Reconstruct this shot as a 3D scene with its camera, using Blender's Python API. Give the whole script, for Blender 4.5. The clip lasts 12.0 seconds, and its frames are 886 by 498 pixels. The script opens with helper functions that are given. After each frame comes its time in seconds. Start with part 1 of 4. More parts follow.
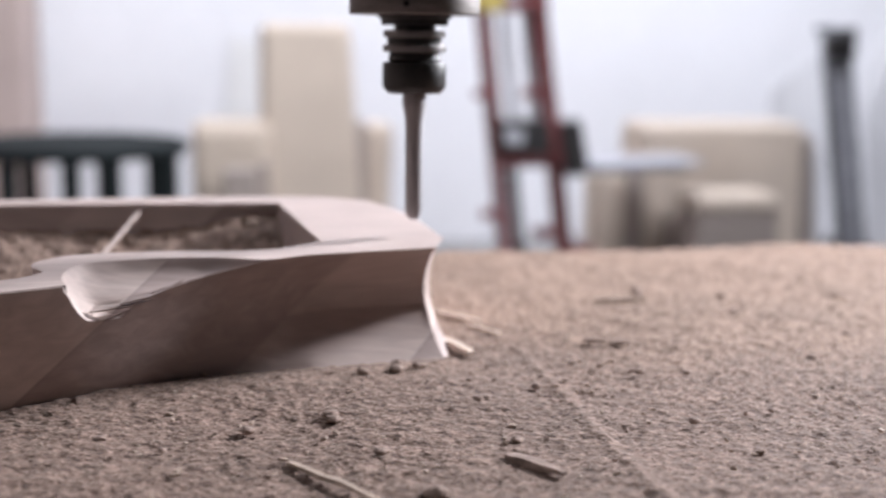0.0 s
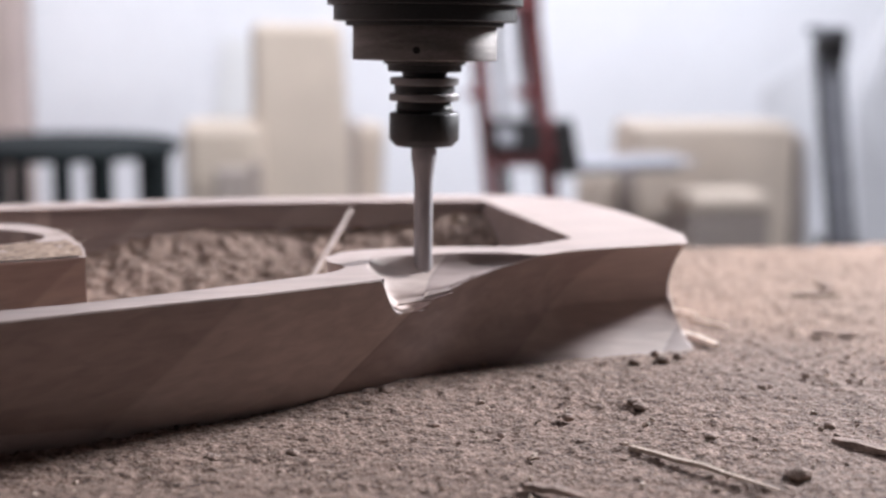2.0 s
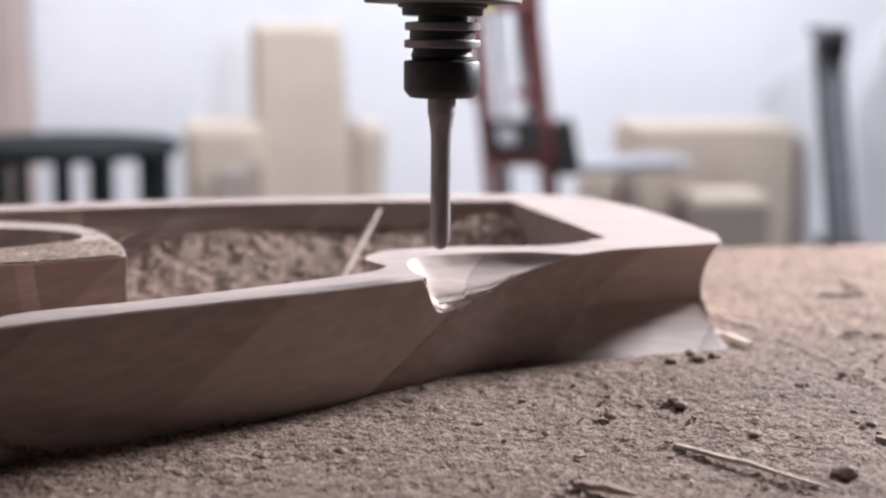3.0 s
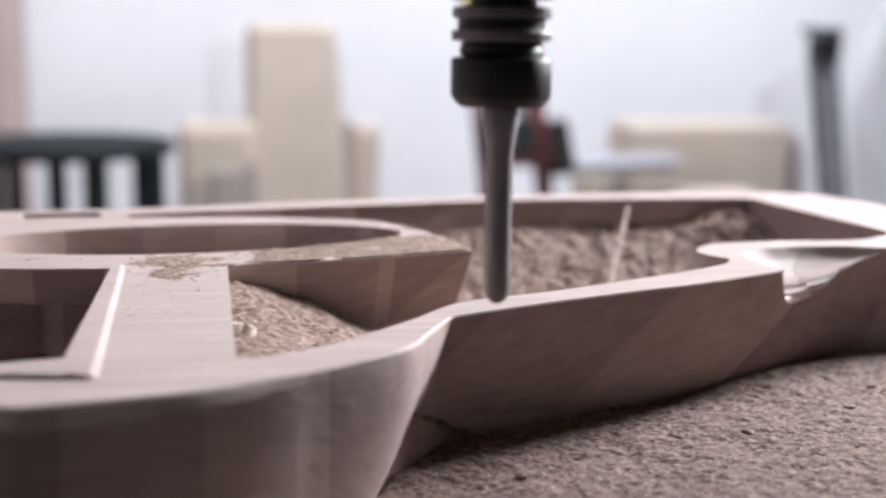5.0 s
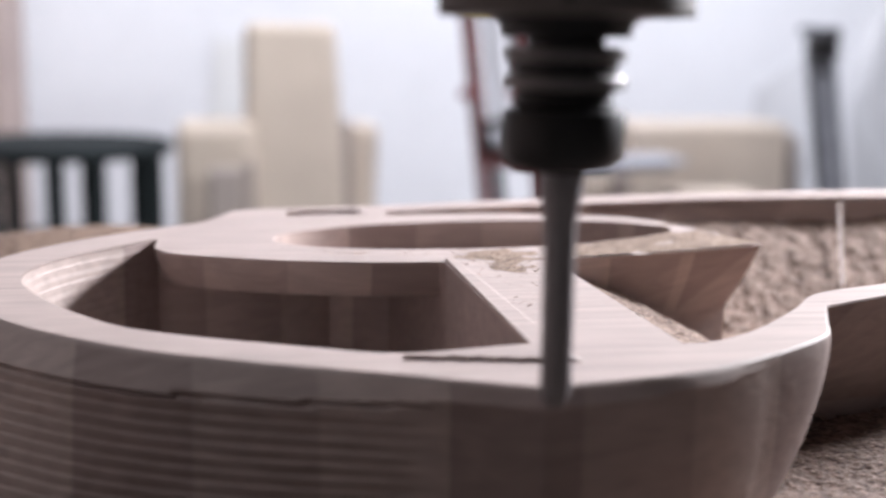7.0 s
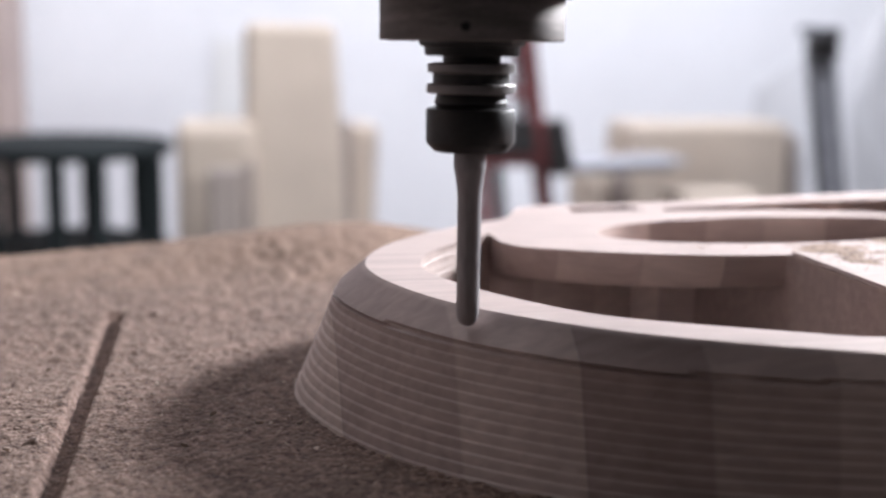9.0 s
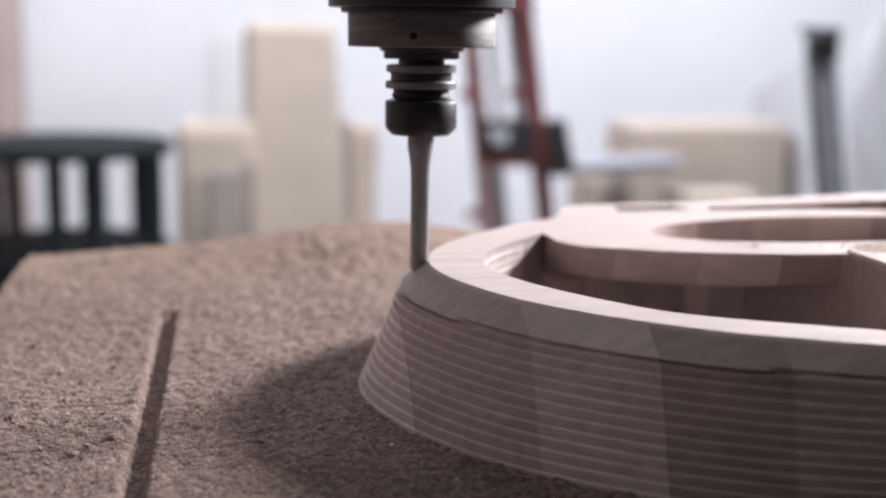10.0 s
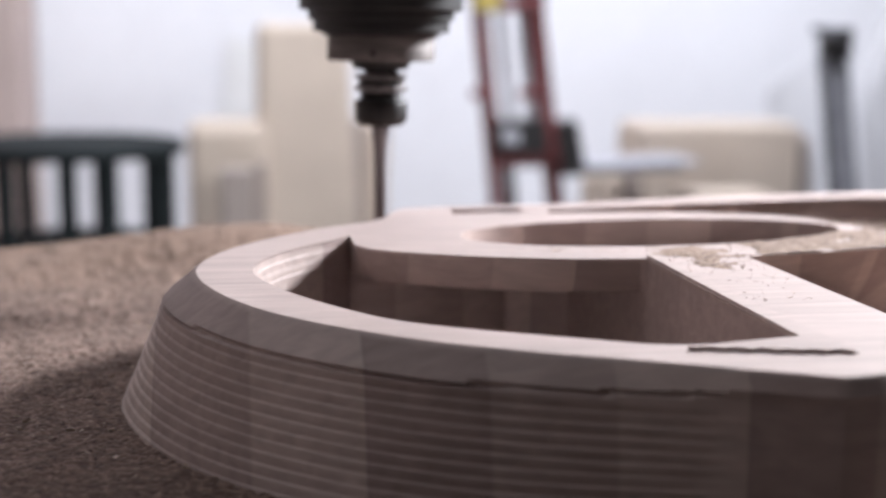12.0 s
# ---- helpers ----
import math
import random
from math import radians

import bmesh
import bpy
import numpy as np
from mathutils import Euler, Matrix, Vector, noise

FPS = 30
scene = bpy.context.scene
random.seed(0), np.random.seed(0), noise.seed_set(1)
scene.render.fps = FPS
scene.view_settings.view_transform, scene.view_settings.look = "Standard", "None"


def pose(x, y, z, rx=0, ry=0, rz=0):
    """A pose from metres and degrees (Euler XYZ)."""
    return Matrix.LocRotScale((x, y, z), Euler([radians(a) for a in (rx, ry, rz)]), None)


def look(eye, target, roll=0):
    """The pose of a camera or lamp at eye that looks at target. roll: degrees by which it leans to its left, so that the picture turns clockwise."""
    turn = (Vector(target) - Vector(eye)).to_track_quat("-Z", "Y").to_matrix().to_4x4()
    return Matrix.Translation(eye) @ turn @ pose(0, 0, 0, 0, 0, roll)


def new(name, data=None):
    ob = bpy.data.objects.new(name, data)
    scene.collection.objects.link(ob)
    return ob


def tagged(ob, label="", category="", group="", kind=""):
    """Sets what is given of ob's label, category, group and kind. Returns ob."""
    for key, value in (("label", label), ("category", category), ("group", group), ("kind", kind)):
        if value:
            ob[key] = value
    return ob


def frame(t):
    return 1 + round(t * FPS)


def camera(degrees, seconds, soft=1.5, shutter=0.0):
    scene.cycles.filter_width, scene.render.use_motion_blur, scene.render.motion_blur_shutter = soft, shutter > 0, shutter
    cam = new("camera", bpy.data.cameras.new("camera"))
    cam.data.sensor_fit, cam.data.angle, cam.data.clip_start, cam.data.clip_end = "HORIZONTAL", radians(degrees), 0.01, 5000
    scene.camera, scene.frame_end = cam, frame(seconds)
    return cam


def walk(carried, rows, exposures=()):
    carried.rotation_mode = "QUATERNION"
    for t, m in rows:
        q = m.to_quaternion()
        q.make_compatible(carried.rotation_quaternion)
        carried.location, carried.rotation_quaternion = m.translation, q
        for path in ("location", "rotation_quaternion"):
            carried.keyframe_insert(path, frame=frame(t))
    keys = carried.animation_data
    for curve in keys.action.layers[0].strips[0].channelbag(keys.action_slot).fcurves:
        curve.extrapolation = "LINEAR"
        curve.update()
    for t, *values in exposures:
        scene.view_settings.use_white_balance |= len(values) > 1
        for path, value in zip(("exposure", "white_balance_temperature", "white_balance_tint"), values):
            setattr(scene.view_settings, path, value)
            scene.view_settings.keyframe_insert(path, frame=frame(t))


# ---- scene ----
from mathutils.geometry import delaunay_2d_cdt

# The world's zero is on the machine's board, under the lens; x runs along the table's travel, y away from the lens.
EYE = (0.0, 0.0, 0.233)
cam = camera(40.29, 12.0, soft=2.2, shutter=0.4)
cam.data.dof.use_dof = True
cam.data.dof.focus_distance = 0.69
cam.data.dof.aperture_fstop = 3.6


def aim(yaw, pitch=9.757, roll=0.71):
    a, b = radians(yaw), radians(pitch)
    way = Vector((math.sin(a) * math.cos(b), math.cos(a) * math.cos(b), -math.sin(b)))
    return look(EYE, Vector(EYE) + way, roll)


walk(cam, [(t, aim(a)) for t, a in (
    (0, 9.421), (0.5, 9.448), (1.0, 9.529), (1.5, 9.689), (2.0, 9.797), (2.5, 9.797), (3.2, 9.77), (4.8, 10.011),
    (5.5, 10.065), (6.0, 10.118), (7.2, 10.118), (8.8, 10.118), (10.5, 10.118), (11.0, 9.984), (11.5, 9.663), (12.0, 9.582))],
    exposures=[(0, 0.0, 6050, 12), (12, 0.0, 6050, 12)])

# ---- light ----
FLOOR, CEIL = -0.87, 3.6
WEST, EAST, SOUTH, NORTH = -4.2, 3.9, -3.0, 6.6
NEAR_EAST, NEAR_END = 2.2, 3.4      # unseen nearer stretch of east wall, added so the window's light falls off faster
world = bpy.data.worlds.new("sky")
scene.world = world
world.use_nodes = True
sky = world.node_tree.nodes.new("ShaderNodeTexSky")
sky.sky_type, sky.sun_disc = "NISHITA", False
sky.sun_elevation, sky.sun_rotation = radians(40), radians(80)
back = world.node_tree.nodes["Background"]
back.inputs["Strength"].default_value = 0.1
world.node_tree.links.new(sky.outputs["Color"], back.inputs["Color"])


def area(name, place, target, wide, high, watts, colour):
    data = bpy.data.lights.new(name, "AREA")
    data.shape, data.size, data.size_y, data.energy, data.color = "RECTANGLE", wide, high, watts, colour
    lamp = new(name, data)
    lamp.matrix_world = look(place, target)
    return lamp


# Key light in an unseen high east window; two unseen fill lamps added overhead.
WINDOW_Y, WINDOW_Z, WINDOW_W, WINDOW_H = 1.82, 1.20, 0.56, 0.46
area("window_daylight", (NEAR_EAST + 0.02, WINDOW_Y, WINDOW_Z), (0.0, 0.75, 0.05), WINDOW_W, WINDOW_H, 192, (1.0, 0.98, 0.96))
area("roof_fill", (1.45, 3.85, CEIL - 0.02), (1.5, 6.3, 0.1), 4.7, 0.9, 580, (0.985, 0.975, 1.0))
area("roof_fill", (-1.6, 0.9, CEIL - 0.02), (-1.6, 0.9, 0), 1.6, 1.0, 24, (1.0, 0.97, 0.94))


# ---- materials ----
def material(name, colour, rough=0.6, metal=0.0, vary=0.12, scale=30.0, fine=300.0, bump=0.0, spread=None, coords="Object"):
    """A surface with stains at one scale and grain at a finer one."""
    m = bpy.data.materials.new(name)
    m.use_nodes = True
    nt = m.node_tree
    bsdf = nt.nodes["Principled BSDF"]
    co = nt.nodes.new("ShaderNodeTexCoord")
    mp = nt.nodes.new("ShaderNodeMapping")
    nt.links.new(co.outputs[coords], mp.inputs["Vector"])
    if spread:
        mp.inputs["Scale"].default_value = spread
    mixed = None
    for k, (sc, amount) in enumerate(((scale, vary), (fine, vary * 0.8))):
        n = nt.nodes.new("ShaderNodeTexNoise")
        n.inputs["Scale"].default_value, n.inputs["Detail"].default_value = sc, 4
        nt.links.new(mp.outputs["Vector"], n.inputs["Vector"])
        r = nt.nodes.new("ShaderNodeMapRange")
        r.inputs["From Min"].default_value, r.inputs["From Max"].default_value = 0.3, 0.7
        r.inputs["To Min"].default_value, r.inputs["To Max"].default_value = 1 - amount, 1 + amount
        nt.links.new(n.outputs["Fac"], r.inputs["Value"])
        v = nt.nodes.new("ShaderNodeVectorMath")
        v.operation = "SCALE"
        if mixed is None:
            v.inputs[0].default_value = colour
        else:
            nt.links.new(mixed, v.inputs[0])
        nt.links.new(r.outputs["Result"], v.inputs["Scale"])
        mixed = v.outputs["Vector"]
        last = n
    nt.links.new(mixed, bsdf.inputs["Base Color"])
    bsdf.inputs["Roughness"].default_value, bsdf.inputs["Metallic"].default_value = rough, metal
    if bump:
        b = nt.nodes.new("ShaderNodeBump")
        b.inputs["Strength"].default_value, b.inputs["Distance"].default_value = 1.0, bump
        nt.links.new(last.outputs["Fac"], b.inputs["Height"])
        nt.links.new(b.outputs["Normal"], bsdf.inputs["Normal"])
    return m


def wood_material():
    """Pale glued-up softwood: slanting staves of slightly unlike tone, fine grain along the length, faint cutter marks."""
    m = bpy.data.materials.new("pale_laminated_wood")
    m.use_nodes = True
    nt = m.node_tree
    bsdf = nt.nodes["Principled BSDF"]
    co = nt.nodes.new("ShaderNodeTexCoord")
    dot = nt.nodes.new("ShaderNodeVectorMath")
    dot.operation = "DOT_PRODUCT"
    dot.inputs[1].default_value = (8.2, -1.0, -8.8)
    nt.links.new(co.outputs["Object"], dot.inputs[0])
    # West of the bulge the staves stand upright.
    sp = nt.nodes.new("ShaderNodeSeparateXYZ")
    nt.links.new(co.outputs["Object"], sp.inputs["Vector"])
    up = nt.nodes.new("ShaderNodeMath")
    up.operation = "MULTIPLY_ADD"
    up.inputs[1].default_value, up.inputs[2].default_value = 1 / 0.0545, 0.541
    nt.links.new(sp.outputs["X"], up.inputs[0])
    west = nt.nodes.new("ShaderNodeMath")
    west.operation = "LESS_THAN"
    west.inputs[1].default_value = -0.345
    nt.links.new(sp.outputs["X"], west.inputs[0])
    pick = nt.nodes.new("ShaderNodeMix")
    nt.links.new(west.outputs["Value"], pick.inputs[0])
    nt.links.new(dot.outputs["Value"], pick.inputs[2])
    nt.links.new(up.outputs["Value"], pick.inputs[3])
    fl = nt.nodes.new("ShaderNodeMath")
    fl.operation = "FLOOR"
    nt.links.new(pick.outputs[0], fl.inputs[0])
    seam = nt.nodes.new("ShaderNodeMath")
    seam.operation = "FRACT"
    nt.links.new(pick.outputs[0], seam.inputs[0])
    glue = nt.nodes.new("ShaderNodeMapRange")
    glue.inputs["From Min"].default_value, glue.inputs["From Max"].default_value = 0.0, 0.03
    glue.inputs["To Min"].default_value, glue.inputs["To Max"].default_value = 0.86, 1.0
    nt.links.new(seam.outputs["Value"], glue.inputs["Value"])
    go = nt.nodes.new("ShaderNodeMath")
    go.operation = "MULTIPLY"
    go.inputs[1].default_value = 0.381
    nt.links.new(fl.outputs["Value"], go.inputs[0])
    wn = nt.nodes.new("ShaderNodeMath")
    wn.operation = "FRACT"
    nt.links.new(go.outputs["Value"], wn.inputs[0])
    ramp = nt.nodes.new("ShaderNodeValToRGB")
    ramp.color_ramp.elements[0].color = (0.325, 0.246, 0.228, 1)
    ramp.color_ramp.elements[1].color = (0.565, 0.458, 0.417, 1)
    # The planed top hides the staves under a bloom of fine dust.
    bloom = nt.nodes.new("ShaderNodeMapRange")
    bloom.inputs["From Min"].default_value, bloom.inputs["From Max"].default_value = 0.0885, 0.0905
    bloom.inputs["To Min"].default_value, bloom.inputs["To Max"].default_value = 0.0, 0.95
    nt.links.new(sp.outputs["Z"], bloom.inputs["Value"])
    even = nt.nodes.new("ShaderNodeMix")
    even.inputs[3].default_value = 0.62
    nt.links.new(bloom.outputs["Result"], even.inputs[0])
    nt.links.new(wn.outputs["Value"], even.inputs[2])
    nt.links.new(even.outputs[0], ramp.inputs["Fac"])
    mp = nt.nodes.new("ShaderNodeMapping")
    mp.inputs["Scale"].default_value = (5, 60, 60)
    mp.inputs["Rotation"].default_value = (0, radians(8), radians(4))
    nt.links.new(co.outputs["Object"], mp.inputs["Vector"])
    gr = nt.nodes.new("ShaderNodeTexNoise")
    gr.inputs["Scale"].default_value, gr.inputs["Detail"].default_value, gr.inputs["Distortion"].default_value = 2.2, 5, 0.6
    nt.links.new(mp.outputs["Vector"], gr.inputs["Vector"])
    st = nt.nodes.new("ShaderNodeTexNoise")
    st.inputs["Scale"].default_value, st.inputs["Detail"].default_value = 18, 3
    nt.links.new(co.outputs["Object"], st.inputs["Vector"])
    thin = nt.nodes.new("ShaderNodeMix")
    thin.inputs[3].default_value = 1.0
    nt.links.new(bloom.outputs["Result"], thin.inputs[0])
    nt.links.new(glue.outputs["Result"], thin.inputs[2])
    shade = nt.nodes.new("ShaderNodeVectorMath")
    shade.operation = "SCALE"
    nt.links.new(ramp.outputs["Color"], shade.inputs[0])
    nt.links.new(thin.outputs[0], shade.inputs["Scale"])
    col = shade.outputs["Vector"]
    for n, amount in ((gr, 0.12), (st, 0.06)):
        r = nt.nodes.new("ShaderNodeMapRange")
        r.inputs["From Min"].default_value, r.inputs["From Max"].default_value = 0.3, 0.7
        r.inputs["To Min"].default_value, r.inputs["To Max"].default_value = 1 - amount, 1 + amount
        nt.links.new(n.outputs["Fac"], r.inputs["Value"])
        v = nt.nodes.new("ShaderNodeVectorMath")
        v.operation = "SCALE"
        nt.links.new(col, v.inputs[0])
        nt.links.new(r.outputs["Result"], v.inputs["Scale"])
        col = v.outputs["Vector"]
    nt.links.new(col, bsdf.inputs["Base Color"])
    bsdf.inputs["Roughness"].default_value = 0.62
    b = nt.nodes.new("ShaderNodeBump")
    b.inputs["Distance"].default_value = 0.0006
    b.inputs["Strength"].default_value = 0.7
    nt.links.new(gr.outputs["Fac"], b.inputs["Height"])
    nt.links.new(b.outputs["Normal"], bsdf.inputs["Normal"])
    return m


def dust_material(name, tint, pale_far):
    """Sawdust: grains of unlike tone over slow drifts of paler and darker dust."""
    m = bpy.data.materials.new(name)
    m.use_nodes = True
    nt = m.node_tree
    bsdf = nt.nodes["Principled BSDF"]
    co = nt.nodes.new("ShaderNodeTexCoord")
    vo = nt.nodes.new("ShaderNodeTexVoronoi")
    vo.inputs["Scale"].default_value = 420
    nt.links.new(co.outputs["Object"], vo.inputs["Vector"])
    sep = nt.nodes.new("ShaderNodeSeparateColor")
    nt.links.new(vo.outputs["Color"], sep.inputs["Color"])
    ramp = nt.nodes.new("ShaderNodeValToRGB")
    e = ramp.color_ramp.elements
    e[0].position, e[0].color = 0.0, (0.105, 0.070, 0.054, 1)
    e[1].position, e[1].color = 1.0, (0.42, 0.335, 0.275, 1)
    mid = ramp.color_ramp.elements.new(0.55)
    mid.color = (0.235, 0.172, 0.135, 1)
    nt.links.new(sep.outputs["Red"], ramp.inputs["Fac"])
    no = nt.nodes.new("ShaderNodeTexNoise")
    no.inputs["Scale"].default_value, no.inputs["Detail"].default_value = 9, 5
    nt.links.new(co.outputs["Object"], no.inputs["Vector"])
    r = nt.nodes.new("ShaderNodeMapRange")
    r.inputs["From Min"].default_value, r.inputs["From Max"].default_value = 0.3, 0.7
    r.inputs["To Min"].default_value, r.inputs["To Max"].default_value = 0.86, 1.14
    nt.links.new(no.outputs["Fac"], r.inputs["Value"])
    v = nt.nodes.new("ShaderNodeVectorMath")
    v.operation = "SCALE"
    nt.links.new(ramp.outputs["Color"], v.inputs[0])
    nt.links.new(r.outputs["Result"], v.inputs["Scale"])
    hue = nt.nodes.new("ShaderNodeVectorMath")
    hue.operation = "MULTIPLY"
    hue.inputs[1].default_value = tint
    nt.links.new(v.outputs["Vector"], hue.inputs[0])
    colour = hue.outputs["Vector"]
    if pale_far:
        # The colour grows paler and warmer towards the board's far edge.
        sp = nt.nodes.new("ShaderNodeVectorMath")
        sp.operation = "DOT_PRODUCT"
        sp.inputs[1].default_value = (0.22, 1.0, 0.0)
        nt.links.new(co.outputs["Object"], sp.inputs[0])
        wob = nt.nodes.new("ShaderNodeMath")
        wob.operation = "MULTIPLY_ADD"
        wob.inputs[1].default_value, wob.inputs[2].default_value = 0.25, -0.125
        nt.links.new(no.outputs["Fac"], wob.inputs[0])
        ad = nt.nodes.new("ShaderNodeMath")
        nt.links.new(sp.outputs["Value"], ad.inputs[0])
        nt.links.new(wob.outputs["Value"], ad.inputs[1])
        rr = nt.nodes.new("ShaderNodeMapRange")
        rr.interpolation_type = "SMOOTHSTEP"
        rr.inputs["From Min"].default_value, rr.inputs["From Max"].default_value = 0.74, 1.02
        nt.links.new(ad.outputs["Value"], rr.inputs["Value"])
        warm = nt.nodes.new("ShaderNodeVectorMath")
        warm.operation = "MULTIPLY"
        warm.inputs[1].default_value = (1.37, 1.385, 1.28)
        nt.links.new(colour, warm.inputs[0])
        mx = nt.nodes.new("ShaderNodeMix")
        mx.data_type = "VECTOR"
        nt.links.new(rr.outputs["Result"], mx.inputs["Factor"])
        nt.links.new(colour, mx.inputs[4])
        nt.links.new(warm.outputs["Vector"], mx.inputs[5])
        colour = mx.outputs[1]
    nt.links.new(colour, bsdf.inputs["Base Color"])
    bsdf.inputs["Roughness"].default_value = 0.9
    # Loose fibres catch the light at a low angle.
    bsdf.inputs["Sheen Weight"].default_value, bsdf.inputs["Sheen Roughness"].default_value = 0.12, 0.45
    bsdf.inputs["Sheen Tint"].default_value = (1.0, 0.84, 0.70, 1)
    b = nt.nodes.new("ShaderNodeBump")
    b.inputs["Distance"].default_value, b.inputs["Strength"].default_value = 0.0009, 0.9
    nt.links.new(vo.outputs["Distance"], b.inputs["Height"])
    b.invert = True
    nt.links.new(b.outputs["Normal"], bsdf.inputs["Normal"])
    return m


WOOD = wood_material()
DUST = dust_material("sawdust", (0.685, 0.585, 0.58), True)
PALEDUST = dust_material("fresh_sawdust", (1.05, 0.95, 0.88), False)
HEAPDUST = dust_material("heaped_sawdust", (0.93, 0.82, 0.80), False)
CHIP = material("chip_wood", (0.40, 0.31, 0.25), 0.75, vary=0.25, scale=60, fine=500, bump=0.0004)
FINECHIP = material("fine_chip_wood", (0.60, 0.49, 0.41), 0.8, vary=0.3, scale=90, fine=600)
PALECHIP = material("pale_chip_wood", (0.74, 0.66, 0.58), 0.8, vary=0.12, scale=90, fine=600)
CLOD = material("dark_clod", (0.30, 0.22, 0.185), 0.9, vary=0.3, scale=120, fine=700, bump=0.0008)
BOARD = material("board_fibre", (0.085, 0.066, 0.055), 0.85, vary=0.15, scale=12, fine=260, bump=0.0005)
STEEL = material("ground_steel", (0.23, 0.215, 0.215), 0.45, 0.6, vary=0.12, scale=25, fine=400, spread=(1, 1, 7))
RINGSTEEL = material("brushed_dark_steel", (0.21, 0.185, 0.175), 0.6, 0.3, vary=0.3, scale=25, fine=400, spread=(1, 1, 7))
TOOLSTEEL = material("dusty_carbide", (0.33, 0.31, 0.32), 0.5, 0.35, vary=0.12, scale=40, fine=500, spread=(1, 1, 0.2))
BLACK = material("blackened_steel", (0.035, 0.033, 0.033), 0.42, 0.3, vary=0.2, scale=30, fine=600, bump=0.0002)
DARKHOLE = material("dark_bore", (0.008, 0.008, 0.008), 0.8)
WALLPAINT = material("white_wall_paint", (0.80, 0.80, 0.82), 0.85, vary=0.03, scale=1.5, fine=18, bump=0.001)
DARKPAINT = material("grey_wall_paint", (0.09, 0.087, 0.088), 0.8, vary=0.06, scale=1.5, fine=18, bump=0.001)
CEILPAINT = material("ceiling_paint", (0.10, 0.10, 0.105), 0.9, vary=0.03, scale=1.0, fine=14)
CONCRETE = material("workshop_concrete", (0.25, 0.245, 0.24), 0.75, vary=0.14, scale=1.6, fine=35, bump=0.001)
PINK = material("buff_plaster", (0.46, 0.37, 0.335), 0.85, vary=0.06, scale=2, fine=30, bump=0.0008)
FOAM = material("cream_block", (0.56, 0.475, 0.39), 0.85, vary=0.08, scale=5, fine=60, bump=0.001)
# Buff of the smaller blocks; also paints the shade between and beside blocks.
BUFFSHADE = material("buff_shade_block", (0.33, 0.28, 0.25), 0.85, vary=0.08, scale=5, fine=60, bump=0.001)
GREEN = material("dark_green_paint", (0.017, 0.021, 0.022), 0.75, vary=0.12, scale=8, fine=90)
GREEN.node_tree.nodes["Principled BSDF"].inputs["Specular IOR Level"].default_value = 0.1
RED = material("red_oxide_paint", (0.165, 0.045, 0.045), 0.45, vary=0.15, scale=10, fine=90)
MIDGREY = material("slate_grey_paint", (0.13, 0.135, 0.15), 0.5, 0.1, vary=0.12, scale=12, fine=90)
HAZE = material("milky_plastic", (0.63, 0.63, 0.645), 0.5, vary=0.05, scale=3, fine=40)
GREYSTEEL = material("grey_steel", (0.40, 0.40, 0.43), 0.5, 0.1, vary=0.15, scale=12, fine=90)
SHEET = material("pale_sheet", (0.76, 0.755, 0.74), 0.6, vary=0.06, scale=3, fine=40)
YELLOW = material("yellow_plastic", (0.55, 0.43, 0.10), 0.5, vary=0.08, scale=12, fine=90)


# ---- building tools ----
def mesh(name, verts, faces, mat, smooth=False):
    me = bpy.data.meshes.new(name)
    me.from_pydata([tuple(v) for v in verts], [], faces)
    me.materials.append(mat)
    if smooth:
        me.shade_smooth()
    return me


def link(name, data, parent=None, label=""):
    ob = new(name, data)
    if parent:
        ob.parent = parent
    if label:
        tagged(ob, label)
    return ob


def part(name, bm, mat, parent, label="", smooth=False):
    me = bpy.data.meshes.new(name)
    bm.normal_update()
    bm.to_mesh(me)
    bm.free()
    me.materials.append(mat)
    if smooth:
        me.shade_smooth()
    return link(name, me, parent, label)


def block(size, centre=(0, 0, 0), turn=(0, 0, 0), bevel=0.0, bm=None):
    """A box with broken edges, added to bm."""
    own = bmesh.new()
    bmesh.ops.create_cube(own, size=1.0)
    bmesh.ops.scale(own, vec=size, verts=own.verts)
    if bevel > 0.0005:
        bmesh.ops.bevel(own, geom=own.edges[:], offset=bevel, segments=2, affect="EDGES", profile=0.5)
    bmesh.ops.transform(own, matrix=pose(*centre, *turn), verts=own.verts)
    if bm is None:
        return own
    tmp = bpy.data.meshes.new("tmp")
    own.to_mesh(tmp)
    own.free()
    bm.from_mesh(tmp)
    bpy.data.meshes.remove(tmp)
    return bm


def turned(profile, sides=56, sharp=()):
    """A turned body from (radius, height) pairs, from the bottom up."""
    verts, faces = [], []
    for r, z in profile:
        for k in range(sides):
            a = 2 * math.pi * k / sides
            verts.append((r * math.cos(a), r * math.sin(a), z))
    n = len(profile)
    for j in range(n - 1):
        for k in range(sides):
            l = (k + 1) % sides
            faces.append((j * sides + k, j * sides + l, (j + 1) * sides + l, (j + 1) * sides + k))
    faces.append(tuple(reversed(range(sides))))
    faces.append(tuple((n - 1) * sides + k for k in range(sides)))
    return verts, faces


def lathe(name, profile, mat, parent, label="", sides=56):
    verts, faces = turned(profile, sides)
    me = mesh(name, verts, faces, mat)
    for p in me.polygons:
        p.use_smooth = len(p.vertices) == 4
    me.set_sharp_from_angle(angle=radians(32))
    return link(name, me, parent, label)


